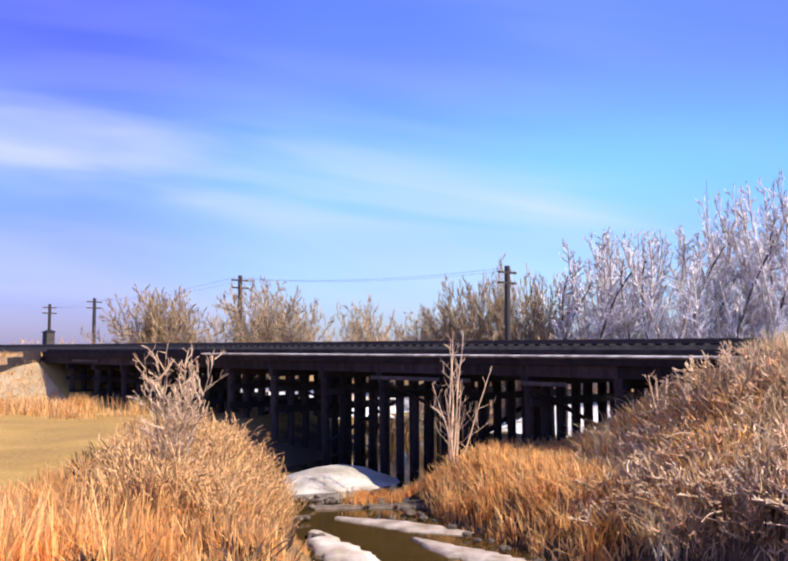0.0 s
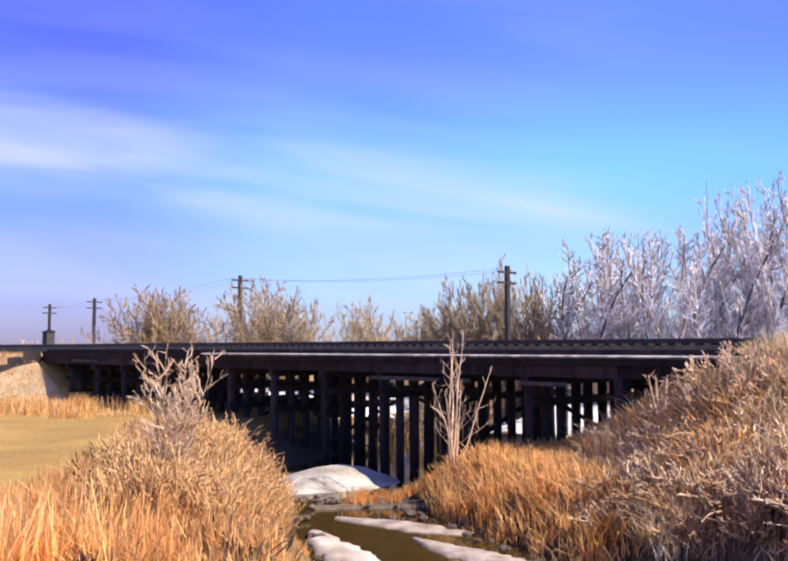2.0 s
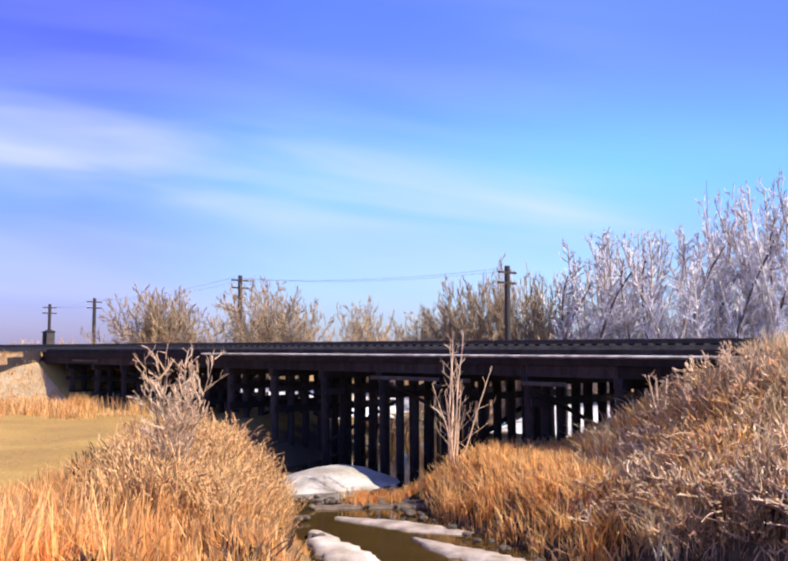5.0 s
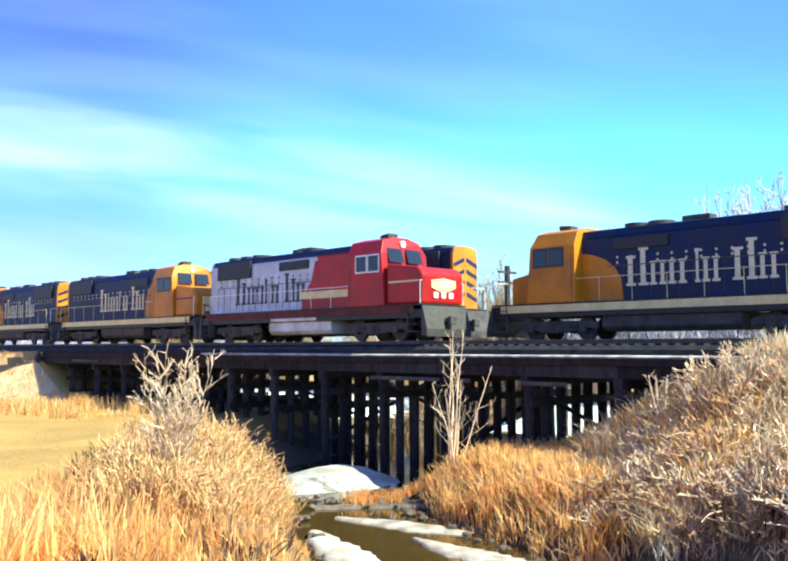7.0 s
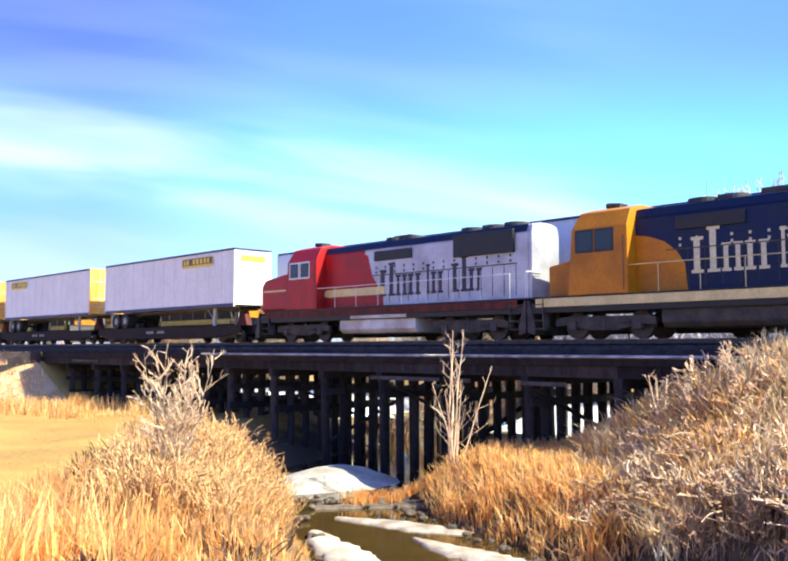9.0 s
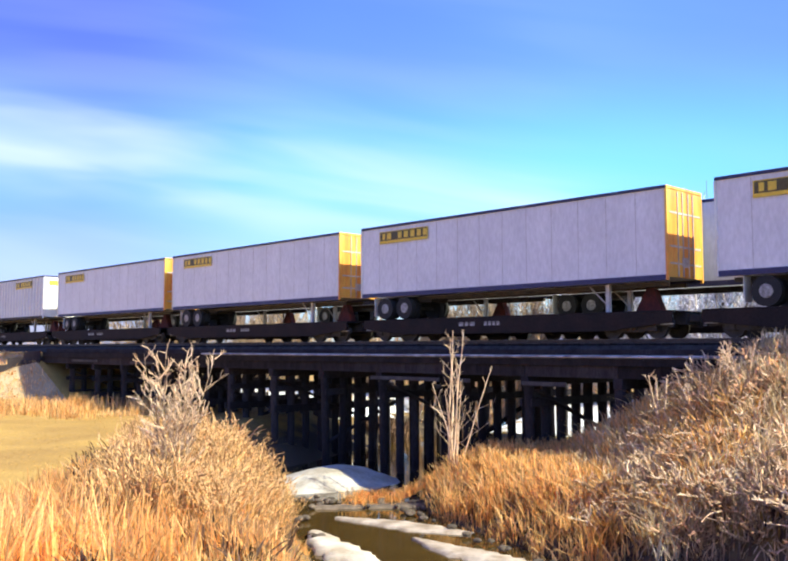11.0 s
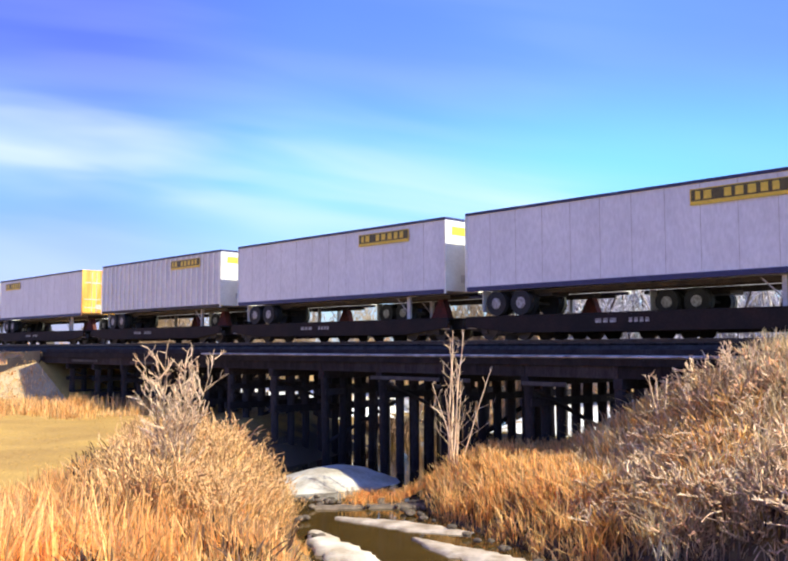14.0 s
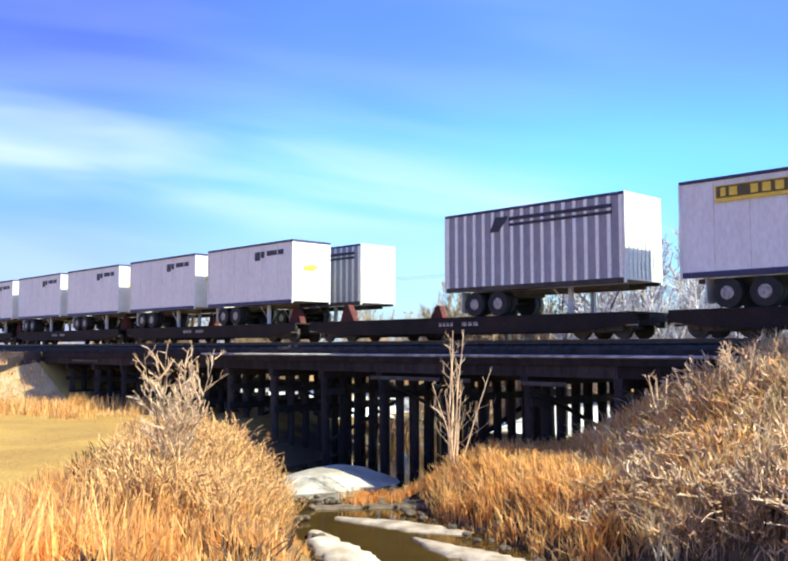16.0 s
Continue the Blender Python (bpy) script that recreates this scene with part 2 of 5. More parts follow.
M["snow"] = material("thin_snow", (0.82, 0.82, 0.86), 0.6, vary=0.12, scale=0.6, fine=8, bump=0.3, dirt=(0.6, 0.55, 0.48))
M["turf"] = material("bleached_turf", (0.52, 0.40, 0.24), 0.95, vary=0.3, scale=0.6, fine=16, bump=0.7, dirt=(0.44, 0.32, 0.18))
# dark blade colour that stands in for shade between and behind plants
M["thatch"] = material("dark_shade_blades", (0.17, 0.10, 0.06), 0.9, vary=0.4, scale=1.0, fine=18, dirt=(0.07, 0.04, 0.03), island=0.6, spec=0.2)
M["shoulder"] = material("pale_ballast_shoulder", (0.58, 0.53, 0.49), 0.9, vary=0.4, scale=2.5, fine=22, bump=0.6, dirt=(0.24, 0.21, 0.20))
M["pool_bar"] = material("thawing_snow_on_sand", (0.56, 0.52, 0.46), 0.7, vary=0.25, scale=0.9, fine=9, bump=0.6, dirt=(0.34, 0.29, 0.23))
M["water"] = glossy("murky_brown_water", (0.075, 0.045, 0.014), 0.06, 0.12, 3.0)
M["glass"] = glossy("dark_cab_glass", (0.02, 0.025, 0.03), 0.08, 0.0, 3.0)


# ---------------------------------------------------------------- mesh helpers
def link_mesh(name, bm, mat):
    me = bpy.data.meshes.new(name)
    bm.normal_update()
    bm.to_mesh(me)
    bm.free()
    me.materials.append(M[mat])
    return new(name, me)


def part(name, bm, mat, parent, label=""):
    ob = link_mesh(name, bm, mat)
    ob.parent = parent
    return tagged(ob, label)


def again(name, data, parent, m):
    """One more part on mesh data that is there already."""
    ob = new(name, data)
    ob.parent, ob.matrix_basis = parent, m
    return ob


def thing(name, label, category, group="", kind=""):
    return tagged(new(name), label, category, group, kind)


def box(bm, x0, x1, y0, y1, z0, z1, bevel=0.0):
    r = bmesh.ops.create_cube(bm, size=1, matrix=Matrix.Translation(((x0 + x1) / 2, (y0 + y1) / 2, (z0 + z1) / 2)) @ Matrix.Diagonal((abs(x1 - x0), abs(y1 - y0), abs(z1 - z0), 1)))
    if bevel:
        es = list({e for v in r["verts"] for e in v.link_edges})
        bmesh.ops.bevel(bm, geom=es, offset=bevel, segments=2, affect="EDGES", profile=0.5)
    return bm


def rod(bm, a, b, r, sides=8, r2=None):
    a, b = Vector(a), Vector(b)
    d = b - a
    m = Matrix.Translation((a + b) / 2) @ d.to_track_quat("Z", "Y").to_matrix().to_4x4()
    bmesh.ops.create_cone(bm, cap_ends=True, segments=sides, radius1=r, radius2=r if r2 is None else r2, depth=d.length, matrix=m)
    return bm


def prism(bm, outline, axis, a, b, bevel=0.0):
    """An outline in the two other axes, drawn out along axis from a to b."""
    def at(p, q, s):
        return {"x": (s, p, q), "y": (p, s, q), "z": (p, q, s)}[axis]
    lo = [bm.verts.new(at(p, q, a)) for p, q in outline]
    hi = [bm.verts.new(at(p, q, b)) for p, q in outline]
    n = len(outline)
    fs = [bm.faces.new(lo[::-1]), bm.faces.new(hi)]
    for i in range(n):
        fs.append(bm.faces.new((lo[i], lo[(i + 1) % n], hi[(i + 1) % n], hi[i])))
    bmesh.ops.recalc_face_normals(bm, faces=fs)
    if bevel:
        es = list({e for f in fs for e in f.edges})
        bmesh.ops.bevel(bm, geom=es, offset=bevel, segments=2, affect="EDGES", profile=0.5)
    return bm


def B():
    return bmesh.new()


def raw(name, verts, faces, mat, smooth=False):
    me = bpy.data.meshes.new(name)
    me.from_pydata(verts, [], faces)
    me.materials.append(M[mat])
    if smooth:
        me.polygons.foreach_set("use_smooth", [True] * len(me.polygons))
    return new(name, me)


def quick(name, co, quads, mat, smooth=False):
    """A large mesh of quads from numpy arrays."""
    me = bpy.data.meshes.new(name)
    me.vertices.add(len(co))
    me.vertices.foreach_set("co", np.ascontiguousarray(co, dtype=np.float32).ravel())
    k = quads.shape[1]
    me.loops.add(quads.size)
    me.loops.foreach_set("vertex_index", np.ascontiguousarray(quads, dtype=np.int32).ravel())
    me.polygons.add(len(quads))
    me.polygons.foreach_set("loop_start", np.arange(0, quads.size, k, dtype=np.int32))
    me.update(calc_edges=True)
    if smooth:
        me.polygons.foreach_set("use_smooth", np.ones(len(quads), dtype=bool))
    me.materials.append(M[mat])
    return new(name, me)

# ---------------------------------------------------------------- plan of the railway
TURN = 43.9                    # the line runs off to the far left at this angle from the view
SI, CO = math.sin(radians(TURN)), math.cos(radians(TURN))
MID = 42.2                     # where the near track crosses the line of view
RAIL = EYE + 0.36              # top of rail
TRACK_GAP = 3.9                # from track to track
DECK = RAIL - 0.60             # top of the bridge deck and of the embankment under the ballast
U0, U1 = -35.0, 20.0           # ends of the bridge along the line


def line(u, w, z=0.0):
    """A place u metres along the near track (to the right), w metres beyond it."""
    return Vector((u * SI + w * CO, MID - u * CO + w * SI, z))


def line_pose(u, w, z, rz=0.0):
    p = line(u, w, z)
    return pose(p.x, p.y, p.z, 0, 0, -(90 - TURN) + rz)


def to_line(x, y):
    y = y - MID
    return x * SI - y * CO, x * CO + y * SI


def smooth(a, b, v):
    k = np.clip((v - a) / (b - a), 0, 1)
    return k * k * (3 - 2 * k)


def creek_mid(y):
    return np.interp(y, [-60, 0, 18, 22, 25, 29, 33, 37, 42, 48, 60, 90, 200], [30, 12, 3.2, 1.6, 0.6, -0.9, -2.0, -1.6, -1.4, 0.5, 6, 16, 50])


def creek_half(y):
    return np.interp(y, [0, 14, 18, 21, 23.5, 28, 32, 36, 41, 46, 60], [1.6, 3.0, 4.0, 3.3, 2.5, 2.0, 1.6, 3.2, 3.2, 2.4, 2.0])


def ripple(x, y):
    return 0.5 * np.sin(0.9 * x + 1.3 * np.sin(0.5 * y)) + 0.3 * np.sin(2.3 * y + 0.8 * x) + 0.2 * np.sin(4.1 * x - 3.2 * y)


def height(x, y):
    """The lie of the land: field, creek bed, banks and the railway embankment."""
    x, y = np.asarray(x, float), np.asarray(y, float)
    u, w = to_line(x, y)
    z = 1.9 + 0.06 * ripple(x * 0.3, y * 0.3)
    off = x - creek_mid(y)
    half = creek_half(y)
    z = z - 0.5 * smooth(0, 3, off) * (1 - smooth(40, 60, y))
    # the bank to the right climbs to the embankment
    near = 1 - smooth(29, 38, y)
    climb = np.clip((x - 7.0) * 0.25 * (x > 7.0) + np.clip(y - 18, 0, 12) * 0.16 * smooth(6.6, 11.2, x), 0, 2.9) * near
    climb = climb * smooth(8, 16, y)
    right = np.where(off > 0, smooth(half - 0.3, half + 3.6, off), 0)
    left = np.where(off <= 0, smooth(half - 0.3, half + 3.2 + 3.0 * smooth(26, 36, y), -off), 0)
    bank = np.maximum(right, left)
    bed = -0.45
    z = bed + (z - bed) * bank + np.where(off > 0, climb * right, 0)
    z = z + 0.05 * ripple(x, y) * smooth(-0.2, 0.6, z)
    # embankment beyond both bridge ends, with sloping cones at the abutments
    side = np.abs(w - TRACK_GAP / 2) - (TRACK_GAP / 2 + 2.6)
    ends = np.minimum(u - (U0 - 1.2), (U1 - 1.0) - u)
    gap = np.maximum(side, 0) + np.maximum(ends, 0) * 0.75
    fill = DECK - 0.12 - gap / 1.55
    z = np.where(fill > z, fill, z)
    # rise on which the camera stands
    z = np.maximum(z, 4.05 - np.maximum(np.hypot(x * 0.35, y) - 3.0, 0) * 0.42)
    return z


# ---------------------------------------------------------------- ground
def ground_axis(lo, hi, fine_lo, fine_hi, step, grow):
    a = list(np.arange(fine_lo, fine_hi, step))
    s, v = step, fine_lo
    while v > lo:
        s *= grow
        v -= s
        a.insert(0, v)
    s, v = step, a[-1]
    while v < hi:
        s *= grow
        v += s
        a.append(v)
    return np.array(a)


def build_ground():
    xs = ground_axis(-2600, 2600, -36, 34, 0.33, 1.16)
    ys = ground_axis(-900, 4200, 8, 78, 0.33, 1.16)
    X, Y = np.meshgrid(xs, ys)
    Z = height(X, Y)
    co = np.stack([X, Y, Z], -1).reshape(-1, 3)
    n, m = len(xs), len(ys)
    i = np.arange(n - 1)[None, :] + n * np.arange(m - 1)[:, None]
    quads = np.stack([i, i + 1, i + n + 1, i + n], -1).reshape(-1, 4)
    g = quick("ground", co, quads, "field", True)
    tagged(g, "golden stubble field with earthen creek banks", "ground", kind="structure")
    # bare earth and sand near the water, dark also as painted shade; stubble above
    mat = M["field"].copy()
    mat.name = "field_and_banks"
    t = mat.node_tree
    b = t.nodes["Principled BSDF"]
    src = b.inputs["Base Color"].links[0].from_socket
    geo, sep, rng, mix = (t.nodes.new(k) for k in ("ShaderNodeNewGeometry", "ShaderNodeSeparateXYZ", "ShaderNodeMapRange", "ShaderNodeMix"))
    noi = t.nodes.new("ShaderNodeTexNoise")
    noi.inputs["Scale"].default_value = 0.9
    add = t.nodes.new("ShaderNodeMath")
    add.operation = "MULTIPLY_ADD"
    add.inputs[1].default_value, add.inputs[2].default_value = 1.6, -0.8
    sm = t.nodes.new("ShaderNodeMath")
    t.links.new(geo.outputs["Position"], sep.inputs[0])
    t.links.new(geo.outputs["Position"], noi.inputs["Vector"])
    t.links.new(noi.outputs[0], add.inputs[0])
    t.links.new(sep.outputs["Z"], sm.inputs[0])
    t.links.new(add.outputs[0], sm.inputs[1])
    # dark mud tone drawn far up the banks, painting shade below the trestle
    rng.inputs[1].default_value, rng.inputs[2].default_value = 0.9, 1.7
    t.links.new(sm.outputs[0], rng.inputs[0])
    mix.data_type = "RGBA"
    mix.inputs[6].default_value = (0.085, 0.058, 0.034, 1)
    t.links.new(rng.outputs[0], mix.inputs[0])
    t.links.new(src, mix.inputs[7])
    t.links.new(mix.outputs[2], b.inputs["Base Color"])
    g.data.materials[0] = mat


build_ground()


def build_water():
    bm = B()
    ys = np.concatenate([np.arange(-20, 60, 0.6), np.arange(60, 200, 5)])
    rows = [[bm.verts.new((creek_mid(y) + k * (creek_half(y) + 0.9), y, 0.0)) for k in (-1, -0.33, 0.33, 1)] for y in ys]
    for a, b in zip(rows, rows[1:]):
        for k in range(3):
            bm.faces.new((a[k], a[k + 1], b[k + 1], b[k]))
    tagged(link_mesh("water", bm, "water"), "still murky brown creek water reflecting sky", "water", kind="structure")


build_water()


def build_bar(label, spine, mat, z, name="sand_bar", cat="sand bar"):
    """A low tongue of sand or ice along the creek: spine of (x, y, half width)."""
    bm = B()
    rnd = random.Random(len(label) + int(spine[0][0] * 10))
    pts = []
    for (x0, y0, h0), (x1, y1, h1) in zip(spine, spine[1:]):
        for k in range(6):
            s = k / 6
            pts.append((x0 + (x1 - x0) * s, y0 + (y1 - y0) * s, h0 + (h1 - h0) * s))
    pts.append(spine[-1])
    rows = []
    for i, (x, y, h) in enumerate(pts):
        a, b = pts[max(i - 1, 0)], pts[min(i + 1, len(pts) - 1)]
        d = Vector((b[0] - a[0], b[1] - a[1], 0)).normalized()
        n = Vector((-d.y, d.x, 0))
        j1, j2 = rnd.uniform(0.75, 1.25), rnd.uniform(0.75, 1.25)
        rows.append([bm.verts.new(Vector((x, y, 0)) + n * (h * k * (j1 if k < 0 else j2)) + Vector((0, 0, zz)))
                     for k, zz in ((-1.15, -0.12), (-1, z * 0.75), (-0.4, z * rnd.uniform(0.9, 1.2)), (0.4, z * rnd.uniform(0.9, 1.2)), (1, z * 0.75), (1.15, -0.12))])
    for a, b in zip(rows, rows[1:]):
        for k in range(5):
            bm.faces.new((a[k], b[k], b[k + 1], a[k + 1]))
    bmesh.ops.recalc_face_normals(bm, faces=bm.faces)
    for f in bm.faces:
        f.smooth = True
    tagged(link_mesh(name, bm, mat), label, cat)


def build_pool_bar():
    """A low hump of thawing snow on sand where the creek leaves the bridge."""
    xs, ys = np.linspace(-6.0, 1.5, 44), np.linspace(33.2, 41.6, 40)
    X, Y = np.meshgrid(xs, ys)
    a, b = (X + 2.5) / 3.0, (Y - 37.8) / 3.6
    rim = 1 - np.sqrt((a - 0.25 * b) ** 2 + b ** 2) + 0.09 * ripple(X * 1.3, Y * 1.1)
    Z = -0.16 + 0.78 * smooth(-0.10, 0.8, rim) + 0.012 * ripple(X * 2.6, Y * 3.1)
    co = np.stack([X, Y, Z], -1).reshape(-1, 3)
    i = np.arange(43)[None, :] + 44 * np.arange(39)[:, None]
    q = np.stack([i, i + 1, i + 45, i + 44], -1).reshape(-1, 4)
    tagged(quick("pool_bar", co, q, "pool_bar", True), "pale hump of thawing snow on a sand bar", "sand bar")


build_pool_bar()


def build_snow():
    """Thin snow left on the low ground beyond the bridge."""
    us, ws = np.arange(-40, 34, 0.8), np.arange(5.4, 34, 0.8)
    U, W = np.meshgrid(us, ws)
    X, Y = U * SI + W * CO, MID - U * CO + W * SI
    Z = np.maximum(height(X, Y), -0.02) + 0.05 + 0.02 * ripple(X, Y)
    n, m = len(us), len(ws)
    i = np.arange(n - 1)[None, :] + n * np.arange(m - 1)[:, None]
    q = np.stack([i, i + 1, i + n + 1, i + n], -1).reshape(-1, 4)
    q = q[(height(X, Y) + 0.25 * ripple(X * 0.8, Y * 0.7)).ravel()[q].min(1) > 1.0]
    tagged(quick("snow_cover", np.stack([X, Y, Z], -1).reshape(-1, 3), q, "snow", True), "thin pale snow on low ground beyond the bridge", "snow", kind="structure")


build_snow()


def build_slope():
    """Matted bleached turf on the end of the embankment."""
    us, ws = np.arange(-62, -26, 0.5), np.arange(-7.6, -2.75, 0.4)
    U, W = np.meshgrid(us, ws)
    X, Y = U * SI + W * CO, MID - U * CO + W * SI
    Z = height(X, Y) + 0.06 + 0.03 * ripple(X * 1.9, Y * 1.7)
    n, m = len(us), len(ws)
    i = np.arange(n - 1)[None, :] + n * np.arange(m - 1)[:, None]
    q = np.stack([i, i + 1, i + n + 1, i + n], -1).reshape(-1, 4)
    tagged(quick("embankment_slope", np.stack([X, Y, Z], -1).reshape(-1, 3), q, "turf", True), "bleached turf on the railway embankment's slope", "embankment", kind="structure")


build_slope()
build_bar("pale ice shelf along the creek's edge", [(-1.9, 29.8, 0.15), (-0.3, 28.9, 0.5), (1.0, 28.0, 0.55), (2.4, 27.2, 0.12)], "ice", 0.06, "ice_shelf", "ice")
build_bar("long pale ice tongue beside brown water", [(0.6, 26.6, 0.10), (1.3, 25.5, 0.35), (2.3, 24.3, 0.6), (3.2, 23.2, 0.6), (4.0, 22.0, 0.3)], "ice", 0.06, "ice_shelf", "ice")
build_bar("pale sand spit below the weedy bank", [(-2.4, 27.2, 0.2), (-1.9, 25.6, 0.5), (-1.2, 24.2, 0.55), (-0.6, 23.0, 0.5), (0.0, 21.6, 0.3)], "sand", 0.14)
build_bar("dark pebbly bar across the creek", [(-2.8, 31.6, 0.25), (-0.8, 31.9, 0.3), (1.2, 32.4, 0.6), (2.2, 32.8, 0.5)], "stone", 0.10, "gravel_bar", "gravel bar")


# ---------------------------------------------------------------- timber trestle
def build_trestle():
    tr = thing("trestle_bridge", "long black creosoted timber railway trestle over a creek", "bridge")
    w0, w1 = -2.45, TRACK_GAP + 2.45
    base = line_pose(0, 0, 0)
    tr.matrix_world = base
    part("deck", box(B(), U0, U1, w0, w1, DECK - 0.36, DECK - 0.02), "timber", tr)
    for w in (w0 + 0.42, w1 - 0.42):
        part("curb_timber", box(B(), U0, U1, w - 0.14, w + 0.14, DECK - 0.017, DECK + 0.22, 0.02), "timber", tr)
    part("gravel_ledge", prism(B(), [(w0 + 0.24, DECK - 0.017), (w0 + 0.24, DECK + 0.02), (w0 - 0.02, DECK + 0.01), (w0 - 0.10, DECK - 0.03), (w0 - 0.10, DECK - 0.06), (w0 - 0.004, DECK - 0.09), (w0 - 0.004, DECK - 0.017)], "x", -13.0, U1 + 9.0), "shoulder", tr, "sunlit pale gravel ledge along the deck")
    # stringers in bays
    bay = 4.05
    n = int((U1 - U0) / bay)
    smesh = None
    for k in range(n + 1):
        for w in (w0 + 0.25, w0 + 0.75, w0 + 2.0, w0 + 3.6, w0 + 5.4, w0 + 7.0, w1 - 0.75, w1 - 0.25):
            if smesh is None:
                ob = part("stringer", box(B(), 0.01, bay - 0.01, -0.11, 0.11, DECK - 0.80, DECK - 0.363, 0.015), "timber", tr)
                smesh = ob.data
                ob.matrix_basis = Matrix.Translation((U0 + k * bay, w, 0))
            else:
                again("stringer", smesh, tr, Matrix.Translation((U0 + k * bay, w, 0)))
    rnd = random.Random(5)
    pile_m = cap_m = sash_m = None
    for k in range(1, n + 1):
        u = U0 + k * bay
        bent = new("bent")
        bent.parent = tr
        bent.matrix_basis = Matrix.Translation((u, 0, 0))
        if cap_m is None:
            cap_m = part("cap", box(B(), -0.18, 0.18, w0 + 0.1, w1 - 0.1, DECK - 1.16, DECK - 0.803, 0.02), "timber", bent).data
        else:
            again("cap", cap_m, bent, Matrix())
        for j in range(9):
            w = w0 + 0.45 + j * (w1 - w0 - 0.9) / 8
            m = Matrix.Translation((rnd.uniform(-0.03, 0.03), w, 0)) @ pose(0, 0, 0, (j - 4) * -0.45 + rnd.uniform(-0.4, 0.4), rnd.uniform(-0.5, 0.5), rnd.uniform(0, 90))
            if pile_m is None:
                ob = part("trestle_post", rod(B(), (0, 0, -1.2), (0, 0, DECK - 1.163), 0.18, 10, 0.20), "timber", bent)
                pile_m = ob.data
                ob.matrix_basis = m
            else:
                again("trestle_post", pile_m, bent, m)
        if u < -3.0:
            for uu in (-0.24, 0.24):
                part("girt", box(B(), uu - 0.04, uu + 0.04, w0 + 0.2, w1 - 0.2, 2.35, 2.72, 0.01), "timber", bent)
        for uu in (-0.24, 0.24):
            if sash_m is None:
                ob = part("sash_brace", box(B(), -0.04, 0.04, w0 + 0.2, w1 - 0.2, 3.42, 3.70, 0.01), "timber", bent)
                sash_m = ob.data
                ob.matrix_basis = Matrix.Translation((uu, 0, 0))
            else:
                again("sash_brace", sash_m, bent, Matrix.Translation((uu, 0, 0)))
        for sgn, uu in ((1, 0.32), (-1, -0.32)):
            if k % 2 == (sgn > 0):
                bm = B()
                box(bm, -0.04, 0.04, -0.13, 0.13, 0, 1)
                p, q = Vector((uu, w0 + 0.4 if sgn > 0 else w1 - 0.4, DECK - 1.3)), Vector((uu, w1 - 0.8 if sgn > 0 else w0 + 0.8, 1.1))
                d = q - p
                m = Matrix.Translation(p) @ d.to_track_quat("Z", "X").to_matrix().to_4x4() @ Matrix.Diagonal((1, 1, d.length, 1))
                bmesh.ops.transform(bm, matrix=m, verts=bm.verts)
                part("sway_brace", bm, "timber", bent)
    # a few pale planks bolted along the side
    for a, b, z in ((-21.5, -18.0, DECK - 0.62), (1.0, 5.2, DECK - 1.02), (6.3, 6.9, DECK - 1.02), (9.5, 11.5, DECK - 1.05), (-30, -26, DECK - 0.55)):
        part("side_plank", box(B(), a, b, w0 + 0.02, w0 + 0.08, z - 0.09, z + 0.07, 0.01), "timber_grey", tr, "weathered grey side plank")
    for u, s in ((U0, -1), (U1, 1)):
        part("abutment", box(B(), u - 0.4 if s < 0 else u + 0.005, u - 0.005 if s < 0 else u + 0.4, w0, w1, 0.8, DECK - 0.31, 0.02), "timber", tr, "dark timber abutment wall")
        wing = prism(B(), [(0.0, DECK + 0.1), (1.2, DECK + 0.02), (1.2, DECK - 0.35), (2.3, DECK - 0.4), (2.3, DECK - 0.9), (3.6, DECK - 1.0), (3.6, DECK - 2.6), (0.0, DECK - 2.9)], "y", -0.15, 0.15)
        bmesh.ops.transform(wing, matrix=pose(u + s * 0.1, w0 - 0.1, 0, 0, 0, -125 if s < 0 else -55), verts=wing.verts)
        part("wing_wall", wing, "timber", tr, "dark stepped timber wing wall")


build_trestle()


